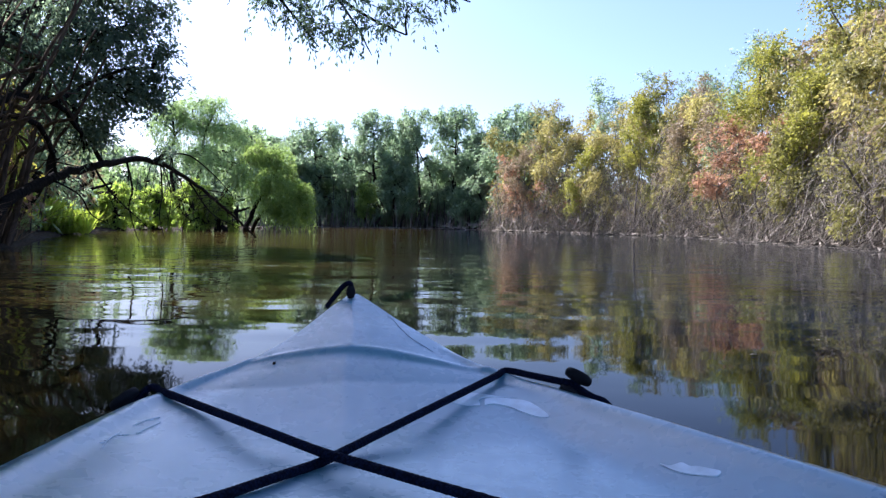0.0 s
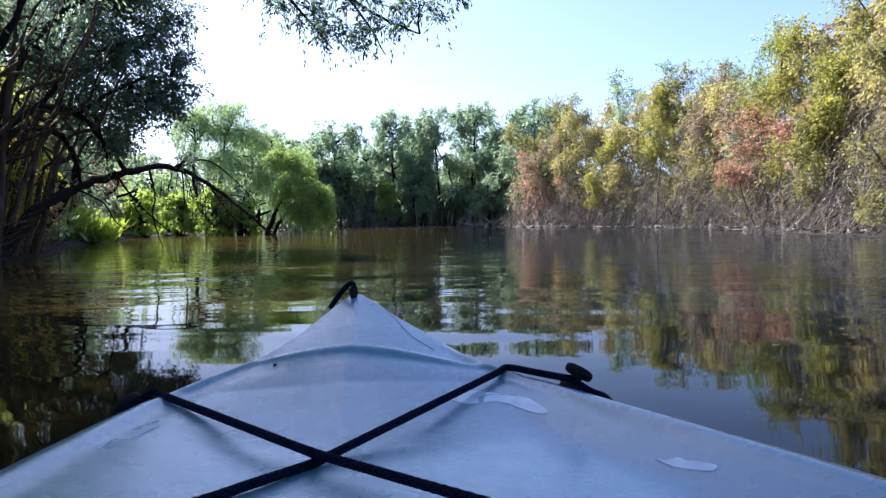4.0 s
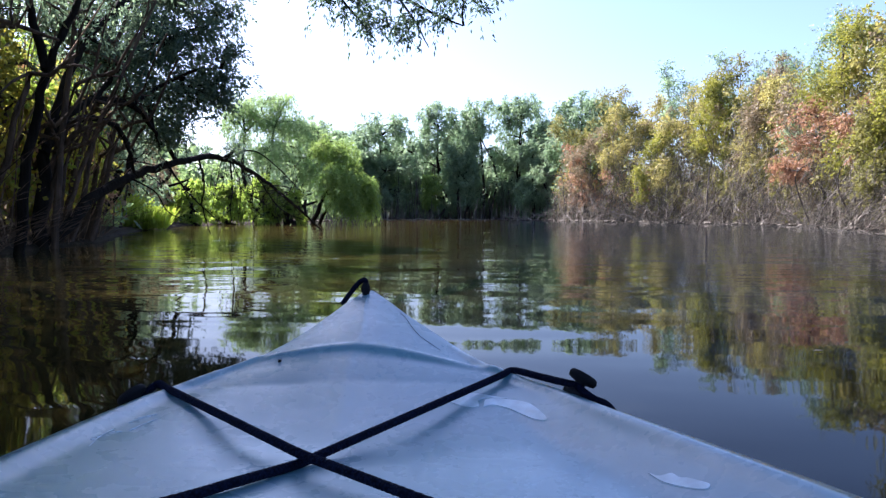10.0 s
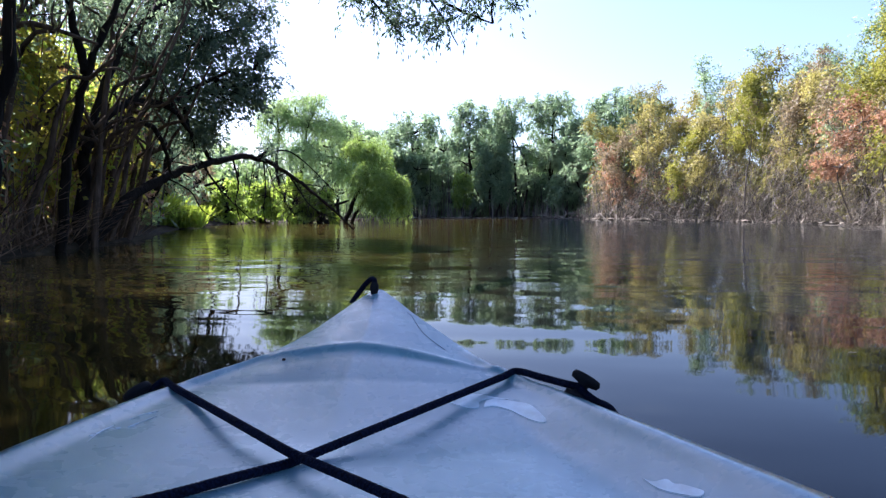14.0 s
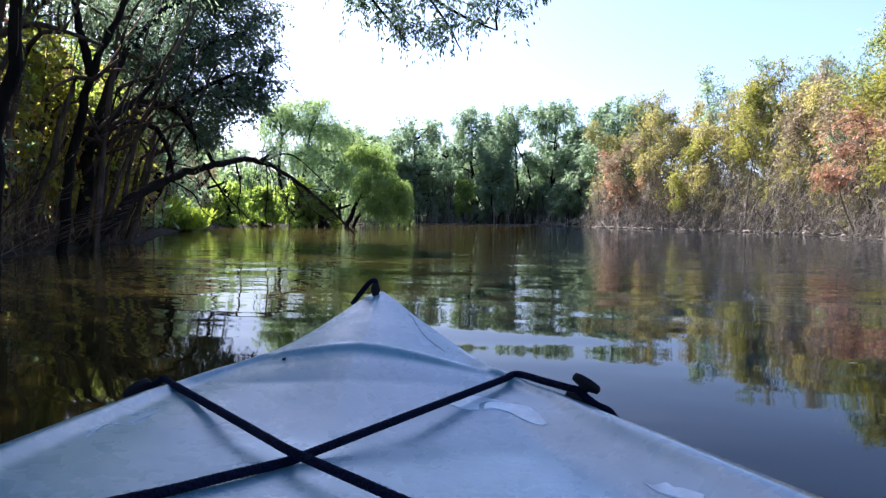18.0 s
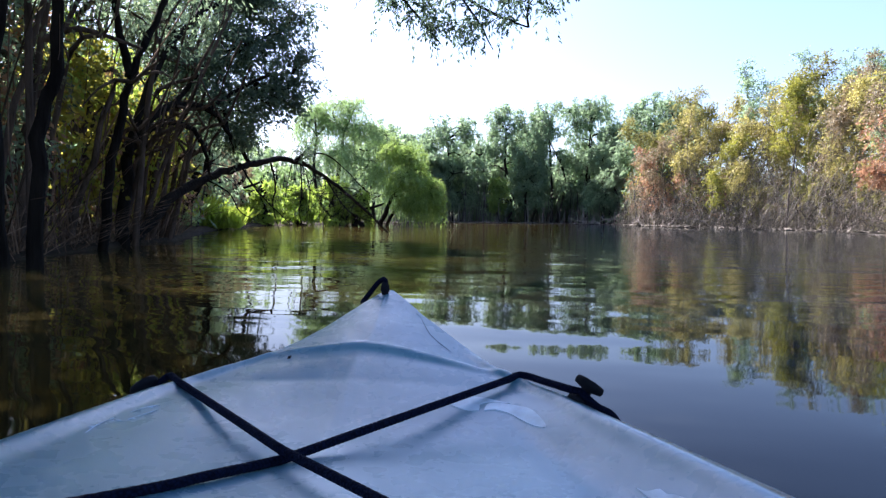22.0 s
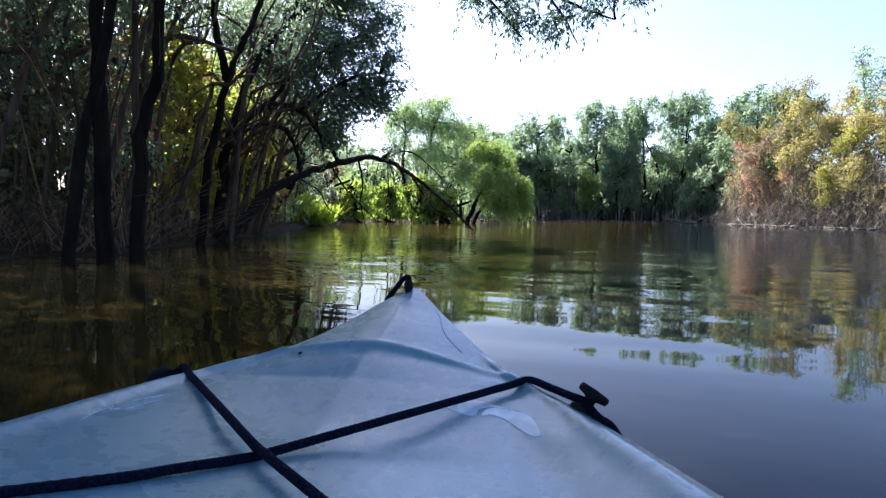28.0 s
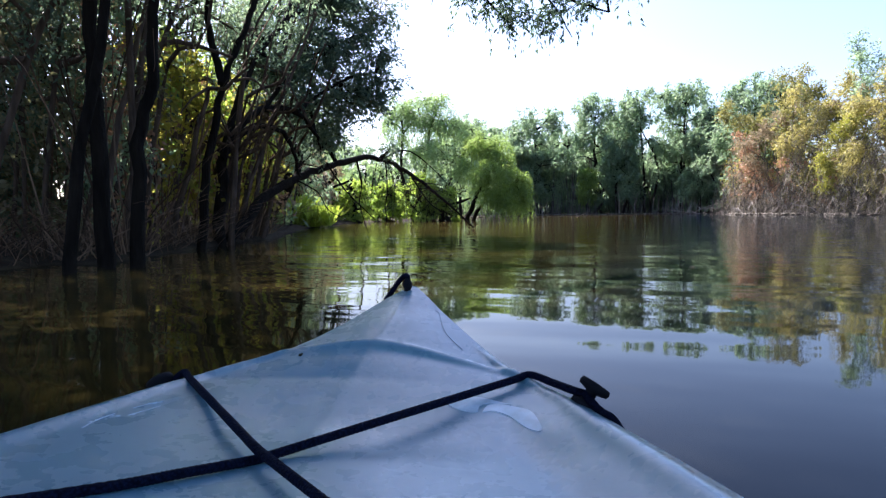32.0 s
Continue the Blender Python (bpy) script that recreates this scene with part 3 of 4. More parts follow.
wet_patch([(0.0023, 0.6443), (0.0192, 0.6537), (0.0363, 0.6571), (0.0659, 0.6449), (0.048, 0.6483), (0.037, 0.6431), (0.0339, 0.63), (0.0142, 0.6348)])
wet_patch([(0.0402, 0.6308), (0.044, 0.6433), (0.0545, 0.6463), (0.0685, 0.6413), (0.0837, 0.6308), (0.0919, 0.6122), (0.0958, 0.593), (0.0864, 0.5978), (0.0742, 0.6132), (0.064, 0.6262), (0.0499, 0.6334)])
# glints along the wet deck, drawn as thin pale lines
for rill in ([(-0.2871, 0.516), (-0.2889, 0.538), (-0.286, 0.556)], [(-0.281, 0.575), (-0.275, 0.59), (-0.266, 0.6)], [(-0.273, 0.556), (-0.268, 0.572), (-0.262, 0.588)]):
    cord([on_deck(x, d, 0.0007) for x, d in rill], 0.00045, "wet_glint_line", WET_GLINT, "thin pale line drawn as a glint on the wet deck")


def droplet(x, d, size):
    bm = bmesh.new()
    bmesh.ops.create_icosphere(bm, subdivisions=2, radius=size)
    for v in bm.verts:
        v.co.z = max(v.co.z, -0.1 * size) * 0.35
        v.co.x *= 1.4
    me = bpy.data.meshes.new("water_drop")
    bm.to_mesh(me)
    bm.free()
    for f in me.polygons:
        f.use_smooth = True
    me.materials.append(WET_GLINT)
    ob = part("water_drop", me, hull, "small water drop on the deck, glint in its colour")
    ob.location = on_deck(x, d, 0.0002)


for x, d, size in ((-0.291, 0.5315, 0.0022), (-0.290, 0.5375, 0.0018), (-0.2846, 0.5511, 0.0014), (-0.2807, 0.5529, 0.0022), (-0.2712, 0.5934, 0.0016), (-0.2707, 0.5605, 0.0015)):
    droplet(x, d, size)
wet_patch([(0.1454, 0.4672), (0.1494, 0.4604), (0.1531, 0.4584), (0.159, 0.4568), (0.1616, 0.449), (0.1656, 0.4454), (0.1703, 0.4384), (0.1751, 0.4298), (0.1701, 0.4272), (0.1605, 0.4368), (0.1506, 0.4508)])
scrap = new("leaf_scrap", mesh_of("leaf_scrap", *leaf_quads(np.array([[0.0, 0, 0], [0.003, 0.001, 0.001]]), np.array([[1.0, 0.3, 0.3], [0.2, 1.0, 0.4]]), 0.005, 0.004, np.random.default_rng(3)), BARK_DARK, False))
scrap.matrix_world = kayak.matrix_world @ Matrix.Translation(on_deck(-0.1798, 0.7242, 0.0012))
tagged(scrap, "tiny dark leaf scrap lying on the kayak deck", "leaf")



def floating_leaf(x, y, turn, size):
    v, f = leaf_quads(np.array([[0.0, 0, 0]]), np.array([[1.0, 0, 0.02]]), size, size * 0.5, np.random.default_rng(int(turn * 10)))
    v[:, 2] = np.abs(v[:, 2]) * 0.15 + 0.002
    ob = new("floating_leaf", mesh_of("floating_leaf", v, f, LEAF_DRY, False))
    ob.matrix_world = pose(x, y, 0.003, 0, 0, turn)
    tagged(ob, "small dry leaf floating on the water", "leaf", "floating leaves")


for x, y, turn, size in ((0.9, 2.1, 20, 0.05), (1.3, 2.4, 80, 0.04), (1.1, 3.0, 140, 0.05), (0.5, 3.4, 200, 0.04), (2.0, 3.2, 30, 0.05), (1.6, 4.2, 290, 0.06), (2.6, 4.6, 110, 0.05), (0.2, 5.0, 60, 0.06)):
    floating_leaf(x, y, turn, size)

# ---- far shore ----


def far_tree(az, d, h, w, seed, leaf=None, dens=1.0, label="tall green willow with a rounded feathery crown on the far shore", low=0.34, name="willow_tree"):
    r = np.random.default_rng(seed)
    b = polar(az, d, 0.2)
    blobs = []
    for k in range(24):
        u = low + (0.86 - low) * (k + r.uniform(0, 0.9)) / 24
        env = 0.5 * w * math.sqrt(max(0.2, 1 - ((u - 0.48) / 0.58) ** 2))
        rad = w * r.uniform(0.15, 0.24)
        a = r.uniform(0, 6.28)
        o = max(0.0, env - rad * 0.6) * r.uniform(0.6, 1.05)
        blobs.append((b[0] + o * math.cos(a), b[1] + o * math.sin(a) * 0.8, h * u, rad, rad, rad * r.uniform(0.75, 1.1)))
    for k in range(3):
        rad = w * r.uniform(0.16, 0.22)
        blobs.append((b[0] + w * (k - 1 + r.uniform(-0.3, 0.3)) * 0.2, b[1] + w * r.uniform(-0.15, 0.15), h * (0.89 - 0.03 * abs(k - 1)), rad, rad, rad * 0.75))
    tr = [([(*b[:2], -0.1), (b[0] + r.normal(scale=0.2), b[1], h * 0.3), (b[0] + r.normal(scale=0.4), b[1], h * 0.75)], 0.17, 0.05),
          ([(b[0] + 0.5, b[1] - 0.3, -0.1), (b[0] + 0.9 * r.normal(), b[1], h * 0.35), (b[0] + r.normal(scale=1.2), b[1], h * 0.65)], 0.12, 0.04)]
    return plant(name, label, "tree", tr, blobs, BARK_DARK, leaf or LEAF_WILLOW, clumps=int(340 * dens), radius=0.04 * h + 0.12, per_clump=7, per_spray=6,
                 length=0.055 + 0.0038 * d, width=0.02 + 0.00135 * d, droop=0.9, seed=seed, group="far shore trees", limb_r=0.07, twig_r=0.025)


for k, (az, d, h, w) in enumerate([(-11.4, 64, 10.1, 6.6), (-14.4, 66, 8.9, 6.4), (-6.3, 63, 11.0, 5.6), (-2.4, 63, 11.6, 5.6), (0.6, 64, 12.1, 5.8), (2.6, 62, 9.4, 4.2),
                                   (5.6, 57, 10.7, 5.2), (8.0, 56, 10.2, 4.6), (-8.9, 70, 8.8, 6.0), (-17.6, 70, 8.6, 7.0), (-21.5, 70, 7.6, 8.0), (-27, 66, 7.0, 8.0), (-4.4, 71, 10.2, 6.0), (3.6, 67, 10.0, 6.0),
                                   (-12.6, 62.5, 6.6, 4.0), (-4.6, 62, 7.2, 3.6), (1.9, 60, 7.0, 3.6)]):
    far_tree(az, d, h * 1.07, w, 100 + k, low=0.1 if k in (2, 5, 6, 12, 13) else 0.17)
far_tree(-7.0, 61.5, 4.6, 1.8, 131, LEAF_BRIGHT, 0.3, "small bright green willow at the far waterline", 0.3)


def stems(name, label, az0, az1, d0, d1, n, h0, h1, rad, mat, seed, lean=0.12, droop=0.0, z0=0.0):
    r = np.random.default_rng(seed)
    az = r.uniform(az0, az1, n)
    d = shore(az) + r.uniform(d0, d1, n)
    o = np.stack([d * np.sin(np.radians(az)), d * np.cos(np.radians(az)), np.full(n, z0)], -1)
    w = np.stack([r.normal(scale=lean, size=n), r.normal(scale=lean, size=n), np.ones(n)], -1)
    ob = new(name, mesh_of(name, *strands(n, o, w, r.uniform(h0, h1, n), droop, rad, r, 5, 0.06), mat))
    return tagged(ob, label, "stems", kind="stuff")


stems("sapling_stems", "thin bare grey sapling stems standing in the shallows", -16, 8, -0.4, 3.0, 330, 0.5, 2.0, 0.026, VINE, 5)
stems("sapling_stems", "slender grey trunks in shade under the trees", -18, 8, 1.5, 9.0, 400, 2.5, 5.5, 0.05, STEM_GREY, 6)
stems("sapling_stems", "slender grey trunks at the back of the cove", -33, -18, 3, 9.0, 90, 1.2, 2.6, 0.035, STEM_GREY, 7)


def thicket(name, label, az0, az1, d0, d1, n, zlo, zhi, leaf, seed, radius=0.5, per=8, ps=7, length=0.16, width=0.08, tall=None, droop=0.5):
    """Undergrowth nobody could count: leaf clumps spread over a stretch of bank."""
    r = np.random.default_rng(seed)
    az = r.uniform(az0, az1, n)
    d = shore(az) + r.uniform(d0, d1, n)
    z = r.uniform(zlo, zhi, n) if tall is None else zlo + r.uniform(0, 1, n) * (np.interp(az, *tall) - zlo)
    c = np.stack([d * np.sin(np.radians(az)), d * np.cos(np.radians(az)), z], -1)
    p, w = sprays(c, radius, per, ps, droop, r)
    ok = p[:, 2] > 0.02
    ob = new(name, mesh_of(name, *leaf_quads(p[ok], w[ok], length, width, r), leaf, False))
    return tagged(ob, label, "undergrowth", kind="stuff")


thicket("far_undergrowth", "shaded undergrowth behind the far shore trees, coloured paler for haze", -17.5, 9, 4, 13, 640, 0.2, 6.4, LEAF_WILLOW, 8, 1.1, 9, 7, 0.6, 0.3)
thicket("far_undergrowth", "low green undergrowth at the back of the cove", -34, -17, 5, 12, 200, 0.2, 1.5, LEAF_MIST, 9, 0.8, 8, 7, 0.3, 0.13)

# ---- right bank: vine-grown shrubs over a grey tangle ----


def bank_shrub(az, back, el, wdeg, leaf, seed, label, dens=1.0, lo=0.35, name="vine_covered_shrub", leafsize=1.0):
    r = np.random.default_rng(seed)
    d = float(shore(az)) + back
    b = polar(az, d, 0.1)
    h, w = el * d * 1.03 + 0.42, math.radians(wdeg) * d
    blobs = []
    for k in range(12):
        u = lo + (0.93 - lo) * (k + r.uniform(0, 0.9)) / 12
        o = w * 0.85 * r.uniform(-1, 1) * (1.05 - 0.42 * u)
        t = polar(az + 90, 1.0)
        rad = w * r.uniform(0.16, 0.27)
        fwd = r.uniform(-0.9, 0.6)
        blobs.append((b[0] + t[0] * o + 0.3 * fwd * b[0] / d, b[1] + t[1] * o + fwd * b[1] / d, h * u, rad, rad, max(0.25, h * 0.08)))
    tr = []
    for k in range(3):
        q = b + np.array([r.normal(scale=w * 0.15), r.normal(scale=0.2), -0.15])
        m = np.array([b[0] + r.normal(scale=w * 0.2), b[1], h * 0.4])
        e = np.array(blobs[(k * 4 + 3) % 12][:3])
        tr.append(([q, m, e], 0.03, 0.012))
    s = leafsize * (0.5 + d / 70)
    return plant(name, label, "shrub", tr, blobs, BARK_GREY, leaf, clumps=int(150 * dens), radius=0.05 * h + 0.2, per_clump=8, per_spray=7,
                 length=0.125 * s, width=0.064 * s, droop=0.35, seed=seed, group="bank shrubs", limb_r=0.03, twig_r=0.012, trunk_name="stem")


for k, (az, back, el, wd, leaf, dens, lo, lab) in enumerate([
        (6.8, 1.8, 0.105, 4.0, LEAF_RUST, 0.28, 0.13, "shrub with rust-red drying leaves on the bank"),
        (8.2, 3, 0.13, 4.4, LEAF_DRY, 0.55, 0.18, "half-bare shrub with dry tan leaves on the bank"),
        (6.6, 4, 0.155, 4.6, LEAF_OLIVE, 0.9, 0.4, "olive green shrub standing back on the bank"),
        (10.6, 2.4, 0.17, 3.4, LEAF_YELLOW, 1.03, 0.28, "shrub with yellowing vine leaves on the bank"),
        (12.2, 1.5, 0.14, 3.0, LEAF_LIME, 0.92, 0.18, "olive vine-covered shrub on the bank"),
        (13.7, 4, 0.222, 1.7, LEAF_WILLOW, 0.5, 0.6, "slender green treetop rising over the shrubs"),
        (14.8, 2.2, 0.185, 3.6, LEAF_YELLOW, 1.15, 0.18, "shrub thick with yellow-green vine leaves"),
        (17.4, 2.5, 0.20, 3.6, LEAF_LIME, 1.15, 0.23, "tall olive shrub hung with vines"),
        (19.0, 6, 0.225, 5.0, LEAF_WILLOW, 1.0, 0.6, "dark green tree behind the bank shrubs"),
        (20.6, 2.6, 0.205, 3.8, LEAF_YELLOW, 1.26, 0.23, "shrub bright with yellow vine leaves"),
        (23.2, 2.0, 0.18, 3.4, LEAF_DRY, 0.55, 0.23, "shrub with dry tan leaves on the bank"),
        (27.0, 1.2, 0.165, 4.2, LEAF_RUST, 0.55, 0.5, "shrub with orange-red leaves among grey vines"),
        (24.3, 0.9, 0.15, 5.2, LEAF_RUST, 0.7, 0.42, "shrub with orange-red leaves among grey vines"),
        (25.4, 6, 0.275, 4.6, LEAF_WILLOW, 1.2, 0.3, "tall grey-green tree behind the bank shrubs"),
        (17.9, 4.5, 0.22, 3.2, LEAF_OLIVE, 0.9, 0.45, "tall olive shrub hung with vines"),
        (21.0, 4.0, 0.208, 3.0, LEAF_DRY, 0.7, 0.4, "half-bare shrub with dry tan leaves on the bank"),
        (9.3, 4.0, 0.19, 3.0, LEAF_OLIVE, 0.7, 0.45, "olive green shrub standing back on the bank"),
        (4.6, 5.0, 0.158, 3.2, LEAF_WILLOW, 0.8, 0.25, "green willow shrub where the two banks meet"),
        (27.2, 3.0, 0.28, 7.0, LEAF_LIME, 1.9, 0.25, "tall leafy yellow-green tree on the bank"),
        (29.2, 1.5, 0.2, 4.5, LEAF_OLIVE, 1.1, 0.2, "shrub bright with yellow vine leaves"),
        (31.5, 3.4, 0.36, 7.0, LEAF_LIME, 1.84, 0.23, "tall leafy yellow-green tree on the bank"),
        (34.0, 1.5, 0.24, 5.5, LEAF_OLIVE, 1.1, 0.12, "dense olive shrub hung with grey vines"),
        (37.0, 3.0, 0.40, 8.0, LEAF_YELLOW, 1.0, 0.4, "tall leafy yellow-green tree on the bank"),
        (44.0, 2.5, 0.45, 9.0, LEAF_OLIVE, 0.4, 0.3, "tall leafy yellow-green tree on the bank"),
        (53.0, 2.5, 0.5, 10.0, LEAF_OLIVE, 0.35, 0.25, "tall leafy yellow-green tree on the bank"),
        (64.0, 2.5, 0.5, 11.0, LEAF_YELLOW, 0.3, 0.25, "tall leafy yellow-green tree on the bank"),
        (78.0, 2.5, 0.5, 12.0, LEAF_OLIVE, 0.3, 0.25, "tall leafy yellow-green tree on the bank")]):
    bank_shrub(az, back, el, wd, leaf, 200 + k, lab, dens, lo)


def vine_tangle(az0, az1, n, seed, mat, hmax, rad, upright=0.0, longest=1.1):
    r = np.random.default_rng(seed)
    az = r.uniform(az0, az1, n)
    d = shore(az) + r.uniform(-0.25, 2.4, n)
    lump = 0.6 + 0.5 * np.sin(az * 2.3) * np.sin(az * 0.9 + 1) + r.normal(scale=0.12, size=n)
    z = 0.1 + r.uniform(0.0, 1, n) ** 1.3 * np.interp(az, *hmax) * np.clip(lump, 0.3, 1.3)
    o = np.stack([d * np.sin(np.radians(az)), d * np.cos(np.radians(az)), z], -1)
    w = np.stack([r.normal(scale=0.6, size=n), r.normal(scale=0.6, size=n), r.normal(scale=0.6, size=n) - upright], -1)
    ob = new("vine_tangle", mesh_of("vine_tangle", *strands(n, o, w, r.uniform(0.25, longest, n), 0.35, rad, r, 3, 0.45), mat))
    tagged(ob, "grey tangle of dead vines and stems hanging over the bank", "vines", kind="stuff")


VINE_H = ([4, 8, 15, 24, 34, 60], [3.4, 4.0, 3.8, 3.0, 2.4, 2.4])
VINE_TALL = ([4, 8, 15, 24, 34, 60], [5.0, 6.4, 6.4, 5.4, 5.0, 4.2])
vine_tangle(3.5, 46, 5600, 31, VINE, VINE_H, 0.012)
vine_tangle(3.5, 46, 14000, 29, VINE, VINE_TALL, 0.0085, 0.9, 1.6)
# near-black strands stand in for the shaded gaps between the vines
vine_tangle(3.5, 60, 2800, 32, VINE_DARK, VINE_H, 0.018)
thicket("bank_undergrowth", "dry brown leaves caught in the vine tangle", 4, 60, 0.6, 3.5, 420, 0.3, 3.4, LEAF_DRY, 33, 0.5, 6, 6, 0.15, 0.08)
thicket("bank_undergrowth", "yellow-green vine leaves scattered over the tangle", 8, 50, 0.3, 2.5, 260, 0.4, 3.0, LEAF_OLIVE, 35, 0.4, 7, 7, 0.15, 0.09)
thicket("bank_undergrowth", "rust-coloured leaves scattered over the tangle", 4, 12, 0.5, 2.5, 70, 0.8, 3.6, LEAF_RUST, 36, 0.45, 7, 7, 0.15, 0.08)
thicket("bank_undergrowth", "dark leaves deep inside the bank thicket", 4, 60, 3.0, 6.0, 600, 0.2, 4.5, LEAF_BACKLIT_TINT, 34, 0.8, 8, 7, 0.18, 0.11)

WALL_TOP = ([4, 7, 10, 13, 16, 21, 24, 27, 31, 40, 60], [5.2, 6.8, 7.0, 7.2, 7.2, 7.0, 5.6, 6.8, 6.4, 6.0, 6.0])
thicket("bank_undergrowth", "dull green leaves low on the overgrown bank", 25, 42, 0.2, 2.5, 170, 0.3, 2.6, LEAF_SHADE_GREEN, 40, 0.5, 8, 8, 0.11, 0.055)
thicket("bank_thicket", "olive leaves filling the overgrown bank", 4, 42, 2.0, 4.5, 700, 0.5, 5, LEAF_OLIVE, 37, 0.7, 9, 8, 0.17, 0.09, tall=WALL_TOP)
thicket("bank_thicket", "tan dry leaves filling the overgrown bank", 4, 40, 1.6, 4.0, 430, 0.5, 5, LEAF_DRY, 38, 0.55, 9, 8, 0.14, 0.07, tall=WALL_TOP)
thicket("bank_thicket", "yellow vine leaves spread over the bank", 9, 40, 1.2, 3.0, 320, 1.4, 5, LEAF_YELLOW, 39, 0.5, 9, 8, 0.14, 0.08, tall=WALL_TOP)



def dead_branch(name, label, az, d, length, rise_by, seed, rad=0.04, forks=4, z=0.02, turn=None, mat=None):
    """A bare limb lying or standing at the water's edge, with side branches."""
    r = np.random.default_rng(seed)
    root = new(name)
    b = polar(az, d, z)
    root.location = b
    a = r.uniform(0, 6.28) if turn is None else turn
    way = np.array([math.cos(a), 0.4 * math.sin(a), 0]) * length
    main = smooth_path([(0, 0, 0), way * 0.35 + (0, 0, rise_by * 0.6), way * 0.7 + (0, 0, rise_by * 0.7), way + (0, 0, rise_by)], 12)
    main[1:] += r.normal(scale=length * 0.015, size=main[1:].shape)
    part("stem", mesh_of("stem", *tube(main, np.linspace(rad, rad * 0.3, 12), 6, 0.06, r), mat or BARK_DEAD), root)
    for k in range(forks):
        s = main[3 + (k * 2) % 8]
        e = s + r.normal(scale=0.3, size=3) * length * 0.6 + np.array([0, 0, abs(r.normal()) * 0.2 * length])
        e[2] = max(e[2], 0.0)
        q = smooth_path([s, (s + e) / 2 + r.normal(scale=0.06, size=3) * length, e], 7)
        part("side_branch", mesh_of("side_branch", *tube(q, np.linspace(rad * 0.55, rad * 0.15, 7), 5, 0.05, r), mat or BARK_DEAD), root)
    return tagged(root, label, "branch", "dead branches")


for k, (az, ln, up) in enumerate([(0.6, 1.8, 0.5), (1.4, 2.2, 0.7), (2.2, 1.6, 0.6), (1.9, 2.6, 0.3), (3.2, 2.0, 0.6), (4.4, 2.2, 0.9), (5.2, 2.4, 0.6), (6.1, 2.0, 1.0), (7.2, 2.2, 0.8)]):
    dead_branch("dead_branch", "bleached driftwood branch lying at the waterline", az, float(shore(az)) - 0.6, ln, up, 500 + k, 0.05, 5)
dead_branch("dead_sapling", "bare pale forked sapling standing in the water", -4.4, 60.8, 1.1, 2.6, 520, 0.045, 6)
dead_branch("dead_sapling", "bare pale forked sapling standing in the water", -3.2, 60.5, 1.5, 2.0, 521, 0.04, 5)
dead_branch("dead_sapling", "bare upright stem rising through the shrubs", 16.0, float(shore(16.0)) - 0.1, 0.3, 4.4, 522, 0.055, 6, mat=BARK_GREY)
for k, (az, ln, up) in enumerate([(19.2, 1.3, 0.9), (20.0, 1.5, 0.4), (14.0, 1.4, 0.6), (10.5, 1.6, 0.7), (23.0, 1.2, 0.7), (27.0, 1.2, 0.6), (30.5, 1.1, 0.5)]):
    dead_branch("dead_branch", "pale dead branch leaning out of the bank", az, float(shore(az)) - 0.1, ln, up, 530 + k, 0.035, 4)


def stone(az, size, seed):
    r = np.random.default_rng(seed)
    bm = bmesh.new()
    bmesh.ops.create_icosphere(bm, subdivisions=2, radius=size)
    for v in bm.verts:
        v.co *= 1 + 0.25 * noise.noise(v.co * (1.5 / size) + Vector((seed, 0, 0)))
        v.co.z *= 0.5
    me = bpy.data.meshes.new("stone")
    bm.to_mesh(me)
    bm.free()
    me.materials.append(BARK_DEAD)
    ob = new("stone", me)
    ob.location = polar(az, float(shore(az)) - 0.2, size * 0.15)
    tagged(ob, "small pale stone at the water's edge", "stone", "bank stones")


for k, (az, size) in enumerate([(16.2, 0.17), (22.0, 0.12), (9.0, 0.16), (26.0, 0.09)]):
    stone(az, size, 560 + k)



def floating_debris(az0, az1, n, seed):
    r = np.random.default_rng(seed)
    az = r.uniform(az0, az1, n)
    d = shore(az) - r.uniform(0.1, 1.6, n) ** 1.3
    p = np.stack([d * np.sin(np.radians(az)), d * np.cos(np.radians(az)), np.full(n, 0.006)], -1)
    a = r.uniform(0, 6.28, n)
    ln, w = r.uniform(0.1, 0.45, n), r.uniform(0.03, 0.12, n)
    u = np.stack([np.cos(a), np.sin(a), 0 * a], -1) * ln[:, None]
    v = np.stack([-np.sin(a), np.cos(a), 0 * a], -1) * w[:, None]
    up = np.stack([0 * a, 0 * a, r.uniform(0.02, 0.11, n)], -1)
    co = np.stack([p - u, p - v + up, p + u, p + v + up], 1).reshape(-1, 3)
    ob = new("floating_debris", mesh_of("floating_debris", co, np.arange(4 * n).reshape(-1, 4), VINE, False))
    tagged(ob, "pale floating twigs and leaf debris along the shoreline", "debris", kind="stuff")


floating_debris(-17, 9, 1900, 90)
floating_debris(9, 40, 200, 91)

# ---- left bank ----
arch = [polar(-37.2, 10.0, -0.30), polar(-37.0, 10.0, 0.06), polar(-34.4, 10.8, 0.69), polar(-31.9, 11.6, 1.02), polar(-29.8, 12.2, 1.23), polar(-27.6, 12.8, 1.43), polar(-25.4, 13.4, 1.55), polar(-23.1, 14.2, 1.44), polar(-21.2, 14.9, 1.15), polar(-19.2, 15.6, 0.76), polar(-16.6, 16.5, 0.03)]
limb_a = [polar(-38.0, 9.5, -0.3), polar(-37.6, 9.7, 1.0), polar(-36.4, 10.0, 1.65), polar(-34.1, 10.5, 2.05), polar(-31.5, 11.0, 2.08), polar(-29.9, 11.5, 1.75), polar(-29.6, 12.0, 1.5)]
limb_b = [polar(-37.6, 9.7, 1.3), polar(-35.2, 10.0, 1.70), polar(-32.6, 10.6, 1.70), polar(-31.6, 11.0, 1.24), polar(-31.3, 11.5, 1.0)]
